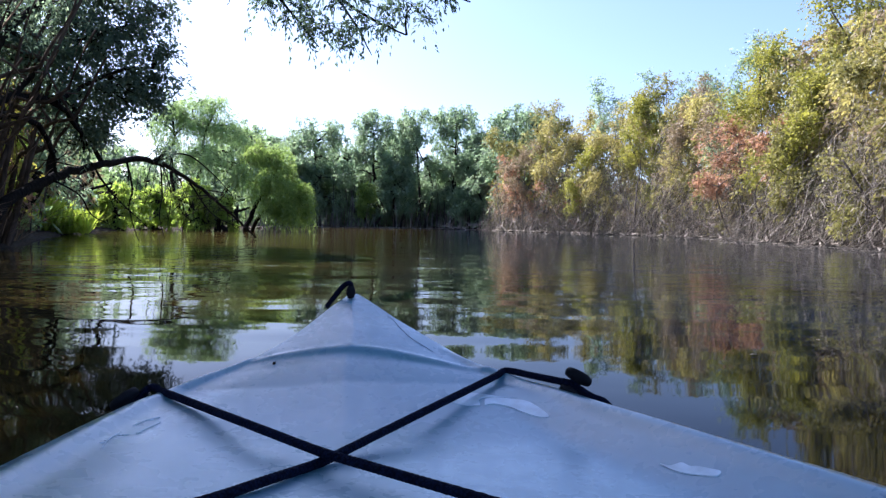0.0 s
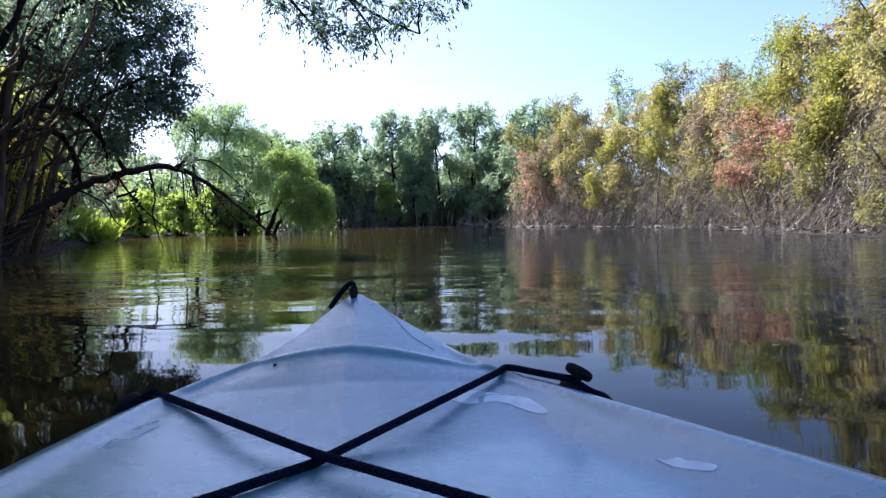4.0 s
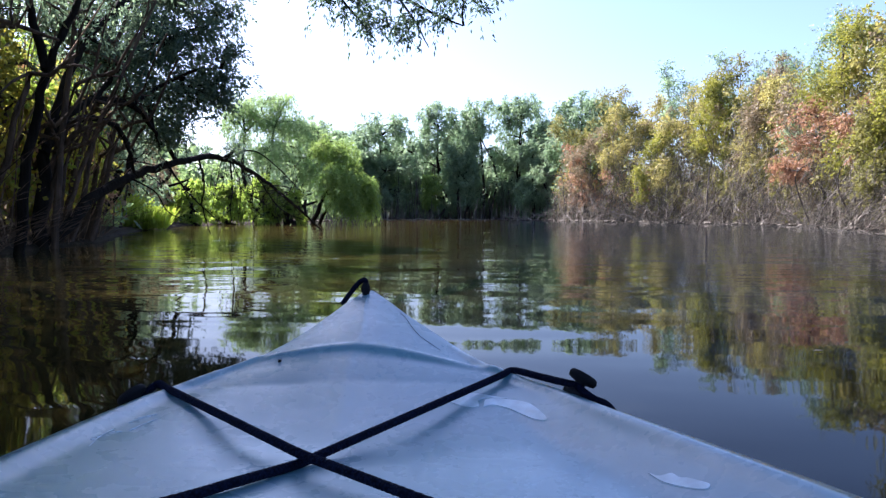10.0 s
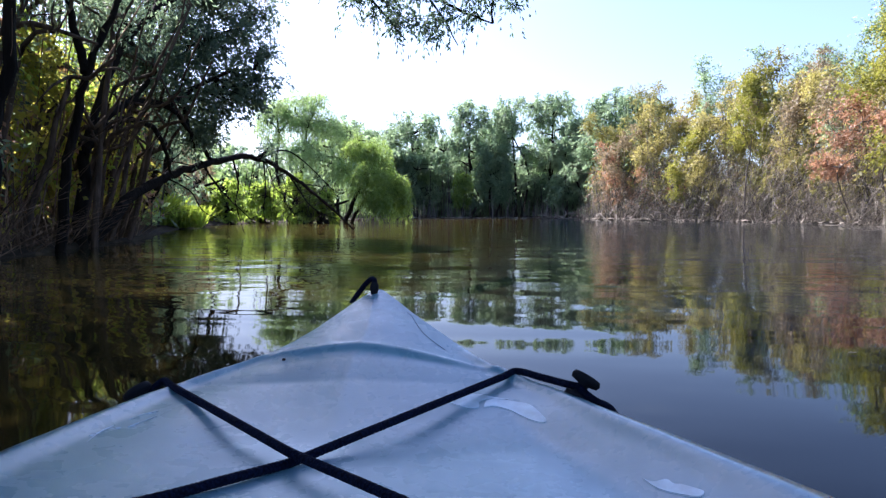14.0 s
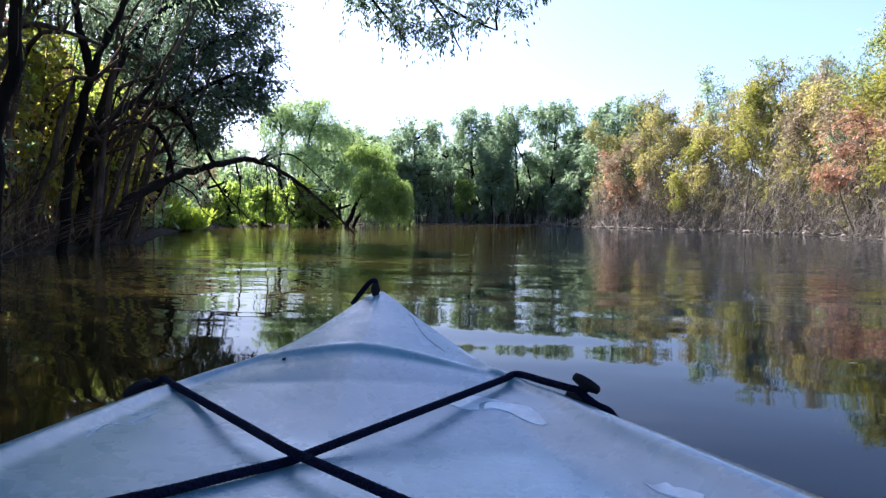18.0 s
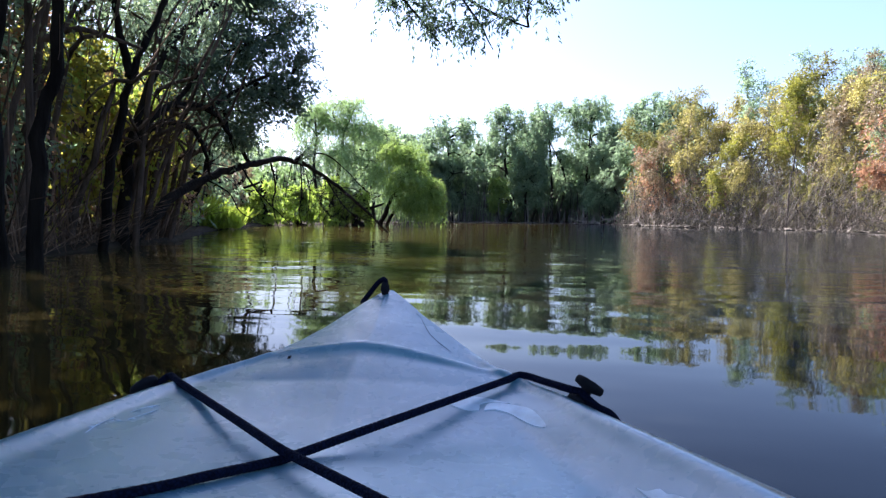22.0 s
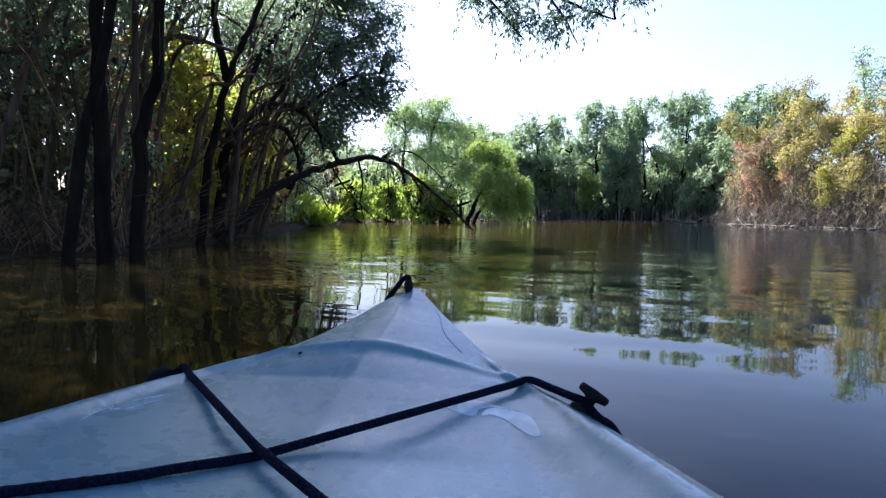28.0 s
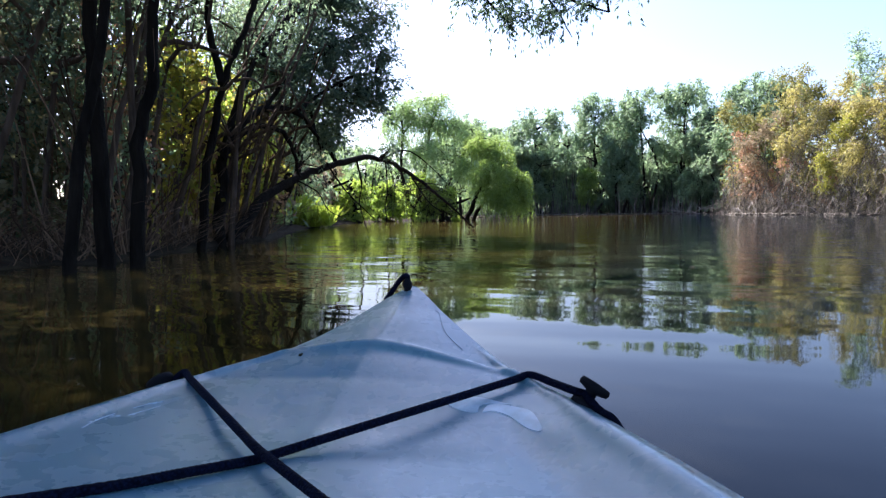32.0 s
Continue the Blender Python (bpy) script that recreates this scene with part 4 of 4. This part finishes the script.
hang = [([polar(-29.1, 12.3, 1.36), polar(-27.9, 12.6, 0.95), polar(-26.9, 12.9, 0.7), polar(-24.9, 13.2, 0.25)], 0.02, 0.006),
        ([polar(-26.6, 13.0, 1.5), polar(-26.2, 13.2, 1.0), polar(-26.4, 13.3, 0.6), polar(-25.7, 13.5, 0.02)], 0.02, 0.006),
        ([polar(-24.1, 13.8, 1.48), polar(-24.0, 13.9, 0.9), polar(-24.2, 14.0, 0.5), polar(-23.8, 14.2, 0.05)], 0.015, 0.005),
        ([polar(-24.7, 13.5, 1.5), polar(-22.4, 14.0, 1.75), polar(-20.5, 14.5, 1.5), polar(-18.5, 15.0, 1.0)], 0.02, 0.006),
        ([polar(-21.9, 14.6, 1.2), polar(-20.2, 15.2, 0.6), polar(-18.5, 15.6, 0.35), polar(-17.2, 16.0, 0.3)], 0.015, 0.005),
        ([polar(-31.6, 11.5, 1.0), polar(-29.9, 11.8, 0.8), polar(-29.1, 12.0, 0.5), polar(-27.9, 12.2, 0.35)], 0.015, 0.005)]

crown_limbs = [([polar(-37.6, 9.7, 1.2), polar(-35.4, 10.3, 2.5), polar(-32.4, 11.0, 3.5), polar(-28.8, 11.8, 4.2), polar(-26.0, 12.3, 4.5)], 0.06, 0.015),
               ([polar(-31.5, 11.0, 2.08), polar(-28.8, 11.7, 2.6), polar(-26.4, 12.2, 2.95), polar(-24.7, 12.5, 3.05)], 0.035, 0.01),
               ([polar(-34.1, 10.5, 2.05), polar(-31.2, 11.3, 2.95), polar(-28.2, 11.9, 3.4), polar(-25.8, 12.4, 3.8)], 0.04, 0.01),
               ([polar(-32.4, 11.0, 3.5), polar(-31.0, 11.6, 4.4), polar(-29.0, 12.2, 5.3)], 0.04, 0.012)]

r_hang = np.random.default_rng(44)
for k in range(44):
    u = r_hang.uniform(0.45, 0.95)
    q0 = smooth_path(arch, 60)[int(20 + 38 * u)]
    e = q0 + np.array([r_hang.normal(scale=0.35), r_hang.normal(scale=0.3), -q0[2] * r_hang.uniform(0.4, 0.95) + 0.05])
    mid = (q0 + e) / 2 + np.array([r_hang.normal(scale=0.15), 0, 0.12])
    hang.append(([q0, mid, e], 0.011 if k % 4 == 0 else 0.006, 0.0025))
    if k % 2:
        side = mid + np.array([r_hang.normal(scale=0.4), r_hang.normal(scale=0.2), r_hang.uniform(-0.35, 0.1)])
        side[2] = max(side[2], 0.05)
        hang.append(([mid, (mid + side) / 2 + np.array([0, 0, 0.06]), side], 0.006, 0.0025))


def blob(az, d, z, r, rz):
    return (*polar(az, d, z), r, r, rz)


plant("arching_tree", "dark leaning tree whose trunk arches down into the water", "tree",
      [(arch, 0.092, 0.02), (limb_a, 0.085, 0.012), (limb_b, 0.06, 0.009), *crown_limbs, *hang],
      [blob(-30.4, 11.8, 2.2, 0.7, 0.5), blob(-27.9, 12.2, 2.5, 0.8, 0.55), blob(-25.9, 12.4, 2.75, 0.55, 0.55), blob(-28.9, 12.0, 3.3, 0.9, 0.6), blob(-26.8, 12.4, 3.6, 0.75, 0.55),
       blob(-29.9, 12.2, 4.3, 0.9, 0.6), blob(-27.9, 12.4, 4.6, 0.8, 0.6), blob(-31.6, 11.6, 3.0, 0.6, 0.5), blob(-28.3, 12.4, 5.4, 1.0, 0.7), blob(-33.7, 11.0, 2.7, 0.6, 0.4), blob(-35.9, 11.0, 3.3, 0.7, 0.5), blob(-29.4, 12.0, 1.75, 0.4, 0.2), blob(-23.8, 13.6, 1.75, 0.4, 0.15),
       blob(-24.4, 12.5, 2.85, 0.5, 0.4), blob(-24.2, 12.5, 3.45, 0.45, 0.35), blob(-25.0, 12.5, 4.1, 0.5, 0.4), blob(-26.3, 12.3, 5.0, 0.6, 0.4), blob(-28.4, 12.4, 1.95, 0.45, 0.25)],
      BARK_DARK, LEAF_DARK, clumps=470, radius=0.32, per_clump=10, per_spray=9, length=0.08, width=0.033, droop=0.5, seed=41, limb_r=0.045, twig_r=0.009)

far_tree(-18.4, 43, 6.9, 5.6, 143, dens=1.1, label="grey-green willow with soft drooping branches by the water", low=0.2)
plant("silvery_willow", "tall grey-green willow with loose drooping sprays", "tree",
      [([polar(-21.4, 33, -0.2), polar(-21.1, 32.8, 2.0), polar(-20.5, 32.4, 4.6)], 0.16, 0.04), ([polar(-20.5, 33, -0.2), polar(-18.8, 32.6, 2.0), polar(-17.2, 32, 3.6)], 0.13, 0.04), ([polar(-21.9, 33.2, -0.2), polar(-23.0, 33, 2.4), polar(-22.8, 33, 4.4)], 0.12, 0.04)],
      [blob(-22.7, 33, 5.94, 0.92, 0.57), blob(-21.1, 32.6, 5.17, 0.80, 0.52), blob(-19.6, 32.4, 5.72, 0.92, 0.57), blob(-18.2, 32.2, 4.62, 0.80, 0.57), blob(-16.8, 32, 4.40, 0.92, 0.57), blob(-15.0, 31.8, 3.85, 0.80, 0.46), blob(-14.2, 31.6, 2.86, 0.69, 0.46), blob(-20.9, 32.6, 6.05, 0.80, 0.46), blob(-23.2, 33, 4.07, 0.92, 0.57), blob(-20.9, 32, 3.63, 0.92, 0.57),
       blob(-19.2, 31.6, 3.19, 0.92, 0.69), blob(-17.4, 31.4, 2.53, 0.92, 0.69), blob(-16.0, 31.2, 1.54, 0.92, 0.69), blob(-24.3, 33.4, 4.95, 0.69, 0.46), blob(-21.9, 32.8, 5.2, 0.9, 0.6), blob(-20.2, 32.4, 4.9, 0.9, 0.6), blob(-23.6, 33, 5.3, 0.8, 0.5), blob(-18.9, 32.2, 4.9, 0.8, 0.5)],
      BARK_DARK, LEAF_MIST, clumps=235, radius=0.6, per_clump=11, per_spray=10, length=0.165, width=0.038, droop=1.1, seed=142, limb_r=0.05)
plant("drooping_willow", "bright green willow drooping down to the water", "tree",
      [([polar(-17.5, 31, -0.2), polar(-16.4, 30.5, 1.2), polar(-15, 30, 2.4)], 0.13, 0.04), ([polar(-17, 31.5, -0.2), polar(-15.5, 31, 1.2), polar(-13.8, 30.5, 1.8)], 0.1, 0.03)],
      [blob(-16.2, 30, 3.58, 0.66, 0.40), blob(-14.8, 30, 3.25, 0.72, 0.46), blob(-13.8, 30, 2.46, 0.66, 0.57), blob(-13.0, 30, 1.68, 0.60, 0.57), blob(-12.4, 30, 0.90, 0.42, 0.34), blob(-15.2, 29.4, 2.24, 0.84, 0.57), blob(-14.6, 29.4, 1.23, 0.84, 0.57)],
      BARK_DARK, LEAF_BRIGHT, clumps=170, radius=0.55, per_clump=12, per_spray=11, length=0.16, width=0.034, droop=1.3, seed=43, limb_r=0.05)
for k, (az, d, h, w) in enumerate([(-27.3, 29.5, 2.0, 2.2), (-24.3, 32, 2.0, 2.2), (-21.5, 30, 2.1, 2.4), (-19.6, 30, 1.6, 2.0)]):
    far_tree(az, d, h, w, 150 + k, LEAF_SUN_TINT, 0.28, "low bright green willow bush by the cove", 0.12, "willow_bush")
for k, (az, d, h, w) in enumerate([(-30.1, 29, 2.8, 2.8), (-31.9, 27, 3.6, 3.2), (-33.5, 24, 3.6, 3.0)]):
    far_tree(az, d, h, w, 157 + k, LEAF_DRY, 0.22, "brown withered bush at the back of the cove", 0.15, "withered_bush")
for k, (az, d, h, w) in enumerate([(-26.0, 40, 3.3, 4.8), (-29.4, 38, 5.0, 4.2), (-31.6, 34, 6.2, 4.6), (-34.1, 30, 6.0, 4.6)]):
    far_tree(az, d, h, w, 160 + k, LEAF_MIST, 0.4, "grey-green willow behind the cove bushes", 0.15)


def grass_patch(az0, az1, d0, d1, n, h, seed):
    r = np.random.default_rng(seed)
    az = r.uniform(az0, az1, n)
    d = r.uniform(d0, d1, n)
    o = np.stack([d * np.sin(np.radians(az)), d * np.cos(np.radians(az)), np.zeros(n)], -1)
    w = np.stack([r.normal(scale=0.35, size=n), r.normal(scale=0.35, size=n), np.ones(n)], -1)
    p = o + w * r.uniform(0, h, (n, 1))
    ob = new("sedge_patch", mesh_of("sedge_patch", *leaf_quads(p, w, 0.3, 0.06, r), GRASS, False))
    tagged(ob, "sunlit bright green sedge at the water's edge", "sedge", kind="stuff")


grass_patch(-33.8, -29.1, 19.5, 23, 6000, 0.42, 51)
grass_patch(-33.8, -31.8, 19.5, 22, 3000, 0.75, 52)


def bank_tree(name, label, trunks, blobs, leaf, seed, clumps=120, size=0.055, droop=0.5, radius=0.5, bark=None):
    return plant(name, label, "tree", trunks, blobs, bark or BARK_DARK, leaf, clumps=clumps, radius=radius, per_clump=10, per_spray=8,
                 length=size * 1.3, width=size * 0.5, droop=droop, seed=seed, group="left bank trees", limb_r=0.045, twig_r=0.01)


def rise(*pts):
    return [polar(*p) for p in pts]


# in the dark trees, blobs above 5 m are unseen, added to shade the kayak
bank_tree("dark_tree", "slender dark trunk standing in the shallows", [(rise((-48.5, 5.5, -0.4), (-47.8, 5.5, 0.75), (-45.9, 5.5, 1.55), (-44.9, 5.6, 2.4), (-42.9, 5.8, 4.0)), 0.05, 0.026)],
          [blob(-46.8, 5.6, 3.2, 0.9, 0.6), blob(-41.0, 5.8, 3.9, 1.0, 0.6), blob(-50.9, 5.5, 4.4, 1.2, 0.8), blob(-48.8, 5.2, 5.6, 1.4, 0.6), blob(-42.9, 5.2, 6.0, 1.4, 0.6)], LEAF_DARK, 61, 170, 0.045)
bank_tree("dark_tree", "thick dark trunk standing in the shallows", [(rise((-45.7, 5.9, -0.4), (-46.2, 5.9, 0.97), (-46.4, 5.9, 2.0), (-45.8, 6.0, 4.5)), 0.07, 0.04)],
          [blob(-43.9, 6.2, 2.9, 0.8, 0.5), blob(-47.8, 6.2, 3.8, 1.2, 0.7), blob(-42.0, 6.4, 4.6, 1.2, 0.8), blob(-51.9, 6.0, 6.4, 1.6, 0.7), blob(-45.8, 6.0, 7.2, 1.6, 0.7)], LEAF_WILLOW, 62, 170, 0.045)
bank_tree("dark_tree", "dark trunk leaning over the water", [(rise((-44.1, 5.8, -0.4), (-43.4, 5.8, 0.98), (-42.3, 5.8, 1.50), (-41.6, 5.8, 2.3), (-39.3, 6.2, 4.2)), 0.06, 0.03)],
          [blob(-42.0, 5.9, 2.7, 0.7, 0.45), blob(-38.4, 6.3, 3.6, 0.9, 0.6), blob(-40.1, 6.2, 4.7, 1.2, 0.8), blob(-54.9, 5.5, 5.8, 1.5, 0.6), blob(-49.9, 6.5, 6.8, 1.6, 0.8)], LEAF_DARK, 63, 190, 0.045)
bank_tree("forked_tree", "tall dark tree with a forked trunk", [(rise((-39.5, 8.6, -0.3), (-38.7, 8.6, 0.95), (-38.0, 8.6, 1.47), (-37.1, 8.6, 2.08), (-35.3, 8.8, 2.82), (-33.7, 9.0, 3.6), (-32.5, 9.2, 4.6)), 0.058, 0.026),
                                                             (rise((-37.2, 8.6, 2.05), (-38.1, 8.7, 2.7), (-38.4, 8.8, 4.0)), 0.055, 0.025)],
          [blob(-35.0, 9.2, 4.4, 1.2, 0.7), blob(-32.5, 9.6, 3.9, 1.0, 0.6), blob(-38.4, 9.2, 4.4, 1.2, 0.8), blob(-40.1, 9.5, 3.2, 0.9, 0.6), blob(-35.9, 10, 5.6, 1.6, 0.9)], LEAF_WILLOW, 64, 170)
bank_tree("tall_willow", "tall light green willow behind the arching tree", [(rise((-34.5, 15, -0.2), (-34.0, 15, 2.5), (-32.5, 15.5, 4.5), (-31, 16, 6.0)), 0.11, 0.04), (rise((-34.0, 15, 2.5), (-31.0, 15.3, 4.4), (-28.4, 15.5, 5.6)), 0.06, 0.02)],
          [blob(-34.5, 16, 5.0, 1.0, 0.6), blob(-31.5, 16, 5.7, 1.1, 0.6), blob(-29.0, 15.5, 5.5, 0.9, 0.5), blob(-27.6, 15, 6.0, 0.8, 0.5), blob(-30.5, 16, 6.8, 1.2, 0.6), blob(-33.5, 15.5, 6.4, 1.0, 0.6), blob(-37, 15.5, 5.4, 1.0, 0.6)], LEAF_WILLOW, 86, 190, 0.075)
r_left = np.random.default_rng(65)
for k in range(26):
    az = r_left.uniform(-59.0, -34.6)
    d = float(shore(az)) + r_left.uniform(-0.3, 3.5)
    lean = r_left.uniform(0, 10)
    h = r_left.uniform(3.0, 6.0)
    rad = r_left.uniform(0.022, 0.058)
    # crowns beyond -47 degrees take the dark leaf in place of shade
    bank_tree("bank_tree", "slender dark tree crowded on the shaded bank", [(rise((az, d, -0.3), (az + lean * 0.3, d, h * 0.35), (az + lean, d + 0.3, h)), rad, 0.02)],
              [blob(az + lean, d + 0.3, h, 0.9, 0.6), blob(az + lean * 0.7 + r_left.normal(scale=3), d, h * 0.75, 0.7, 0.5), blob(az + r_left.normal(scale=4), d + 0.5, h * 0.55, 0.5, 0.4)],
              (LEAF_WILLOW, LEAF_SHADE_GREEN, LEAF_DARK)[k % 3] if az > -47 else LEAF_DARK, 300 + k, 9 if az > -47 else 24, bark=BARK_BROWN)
# the last four take the dark leaf in place of shade
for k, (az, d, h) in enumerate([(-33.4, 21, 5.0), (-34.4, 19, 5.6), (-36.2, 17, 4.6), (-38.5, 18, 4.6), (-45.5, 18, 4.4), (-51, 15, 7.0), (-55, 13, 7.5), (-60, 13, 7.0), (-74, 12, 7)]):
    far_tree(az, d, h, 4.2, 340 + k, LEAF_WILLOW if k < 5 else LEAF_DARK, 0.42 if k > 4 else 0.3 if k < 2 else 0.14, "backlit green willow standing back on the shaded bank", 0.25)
# dull leaf colour stands in for the gloom of the deep wood
thicket("deep_wood_foliage", "leaves coloured dim for shade, closing the view deep in the wood", -92, -49.0, 5.0, 8.5, 560, 0.3, 7.0, LEAF_SHADE_GREEN, 82, 0.8, 8, 7, 0.24, 0.12)
thicket("deep_wood_foliage", "dim green leaves high under the bank canopy", -58, -47, 2.0, 6.5, 130, 3.0, 5.2, LEAF_WILLOW, 84, 0.55, 8, 7, 0.1, 0.045)
thicket("bank_undergrowth", "yellow-green understorey leaves coloured as if lit from behind", -43.9, -32.9, 1.2, 6.5, 250, 0.7, 2.7, LEAF_BACKLIT_TINT, 71, 0.42, 7, 7, 0.12, 0.065)
thicket("bank_undergrowth", "yellow leaves between the trunks, coloured as if catching sun", -42.0, -34.1, 0.3, 5.0, 220, 0.7, 2.6, LEAF_BACKLIT_TINT, 76, 0.35, 7, 7, 0.10, 0.055)
thicket("bank_undergrowth", "rusty dry leaves in the shaded understorey", -46.8, -32.9, 1.2, 5, 190, 0.6, 2.9, LEAF_RUST, 72, 0.35, 6, 7, 0.1, 0.05)
# the next two hold the shade between the trunks in their leaf colour
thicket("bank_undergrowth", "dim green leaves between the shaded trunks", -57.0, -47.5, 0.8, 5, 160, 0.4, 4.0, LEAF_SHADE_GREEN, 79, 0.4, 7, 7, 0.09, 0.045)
thicket("bank_undergrowth", "leaves coloured dark for shade deep inside the bank", -100, -44, 4.0, 10, 420, 0.2, 2.2, LEAF_DARK, 73, 0.6, 7, 7, 0.17, 0.1)
thicket("bank_undergrowth", "brown and olive leaves deep inside the bank", -44.5, -32.4, 5.0, 10, 150, 0.2, 2.6, LEAF_DRY, 85, 0.6, 7, 7, 0.17, 0.1)
thicket("bank_undergrowth", "dim green leaves between the shaded trunks", -47.5, -42.4, 0.8, 5, 120, 0.6, 4.0, LEAF_WILLOW, 87, 0.4, 7, 7, 0.09, 0.045)
stems("sapling_stems", "thin dark stems crowding the shaded bank", -50.9, -33.7, 0.2, 6.0, 130, 1.5, 4.5, 0.014, VINE_BROWN, 74, 0.2)
stems("hanging_vines", "brown dry vines hanging among the trunks", -45.8, -33.7, 0.3, 4.5, 170, 0.8, 3.0, 0.006, VINE_BROWN, 77, 0.5, 0.35)
thicket("bank_undergrowth", "bright green sprigs between the trunks, sun put into their colour", -42.9, -33.3, 0.3, 3.5, 100, 0.9, 2.8, LEAF_SUN_TINT, 78, 0.35, 7, 7, 0.09, 0.05)
stems("dead_twigs", "fallen dry twigs and brush along the bank", -59.0, -34.1, 0.0, 2.5, 800, 0.25, 0.9, 0.006, VINE_BROWN, 75, 0.9, 0.3)

r_lean = np.random.default_rng(91)
for k in range(15):
    az = r_lean.uniform(-44.9, -34.0)
    dead_branch("leaning_trunk", "slim brown trunk leaning out of the shaded bank", az, float(shore(az)) + r_lean.uniform(0.1, 2.2), r_lean.uniform(0.7, 1.8), r_lean.uniform(1.8, 3.4), 600 + k, r_lean.uniform(0.025, 0.05), 3, 0.0, r_lean.uniform(-0.5, 0.5), BARK_BROWN)

# limb that hangs over the water ahead of the boat
overhang = plant("overhanging_tree", "tree whose feathery limb hangs over the water", "tree",
      [(rise((-66, 6.8, -0.3), (-64, 6.6, 2.0), (-55, 6.4, 3.6), (-38, 6.6, 4.1), (-24, 6.9, 3.4), (-15, 7.1, 2.75)), 0.16, 0.025),
       (rise((-24, 6.9, 3.45), (-14, 7.0, 3.0), (-9, 7.1, 2.6), (-4.5, 7.1, 2.35)), 0.03, 0.008), (rise((-24, 6.9, 3.5), (-12, 6.7, 3.3), (-4, 6.8, 2.9), (1, 6.9, 2.65)), 0.03, 0.008),
       (rise((-19, 7.0, 3.1), (-15, 7.1, 2.6), (-12, 7.2, 2.2)), 0.02, 0.006), (rise((-12, 7.0, 2.9), (-9, 7.1, 2.45), (-7.5, 7.1, 2.12)), 0.016, 0.005)],
      [blob(-17.5, 7.0, 2.84, 0.42, 0.22), blob(-14.5, 7.1, 2.62, 0.40, 0.22), blob(-11.5, 7.1, 2.40, 0.38, 0.2), blob(-9.0, 7.0, 2.42, 0.36, 0.2), blob(-6.5, 7.0, 2.57, 0.36, 0.22), blob(-4.0, 7.0, 2.64, 0.34, 0.2), blob(-1.2, 7.0, 2.90, 0.26, 0.15),
       blob(-12.5, 7.0, 2.87, 0.6, 0.26), blob(-8, 6.8, 2.97, 0.7, 0.3), blob(-4, 6.7, 3.12, 0.6, 0.3), blob(-17, 6.9, 3.22, 0.6, 0.3),
       # unseen foliage overhead; those over the boat were added to shade the deck
       blob(-20, 6.4, 3.5, 0.9, 0.4), blob(-3, 6.4, 3.5, 0.8, 0.35), blob(-35, 5.5, 4.2, 1.3, 0.5), blob(-50, 4.5, 4.4, 1.3, 0.5), blob(-25, 5.0, 4.4, 1.2, 0.5), blob(-40, 3.5, 4.6, 1.2, 0.5), blob(-60, 2.0, 5.0, 1.5, 0.5), blob(40, 1.5, 5.2, 1.5, 0.5), blob(150, 1.5, 5.0, 1.5, 0.5)],
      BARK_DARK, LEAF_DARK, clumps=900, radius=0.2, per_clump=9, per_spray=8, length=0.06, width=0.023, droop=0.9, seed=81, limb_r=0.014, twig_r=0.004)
overhang.location.z += 0.11

# an unseen canopy added behind the boat and over the deck to shade it
plant("unseen_shade_tree", "unseen leafy tree added to keep sun and sky off the kayak", "tree",
      [(rise((-120, 6.5, -0.2), (-118, 6.0, 3.0), (-110, 4.0, 5.2), (-90, 1.5, 5.8)), 0.2, 0.06)],
      [blob(-100, 3.0, 5.4, 1.8, 0.5), blob(-40, 1.0, 5.6, 1.6, 0.5), blob(60, 1.6, 5.6, 1.6, 0.5), blob(150, 1.2, 5.3, 1.7, 0.5), blob(-150, 2.4, 5.0, 1.8, 0.5), blob(120, 3.0, 5.2, 1.8, 0.5), blob(180, 2.2, 5.2, 1.8, 0.5), blob(-140, 4.5, 4.6, 1.8, 0.6), blob(90, 4.2, 5.0, 1.6, 0.5), blob(-60, 3.2, 5.8, 1.5, 0.5), blob(-75, 4.2, 5.2, 1.7, 0.6), blob(-62, 4.6, 5.0, 1.4, 0.6), blob(-85, 5.0, 5.6, 1.6, 0.6), blob(-50, 4.2, 4.9, 1.3, 0.5), blob(-52, 5.2, 5.9, 1.5, 0.6), blob(-40, 4.6, 5.1, 1.2, 0.5), blob(-60, 4.0, 4.7, 1.3, 0.5),
       blob(-110, 1.8, 4.4, 1.5, 0.5), blob(-80, 2.0, 4.6, 1.4, 0.5), blob(-130, 3.2, 4.2, 1.5, 0.5), blob(-95, 4.0, 4.4, 1.5, 0.5)],
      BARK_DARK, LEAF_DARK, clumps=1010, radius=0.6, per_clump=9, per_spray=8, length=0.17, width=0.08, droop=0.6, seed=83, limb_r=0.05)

# trees that close the lake behind the boat
for k in range(10):
    az = 97 + k * 17
    far_tree(az, float(shore(az)) + 3, 8, 6, 400 + k, LEAF_WILLOW, 0.15, "green willow on the bank behind the boat", 0.25)
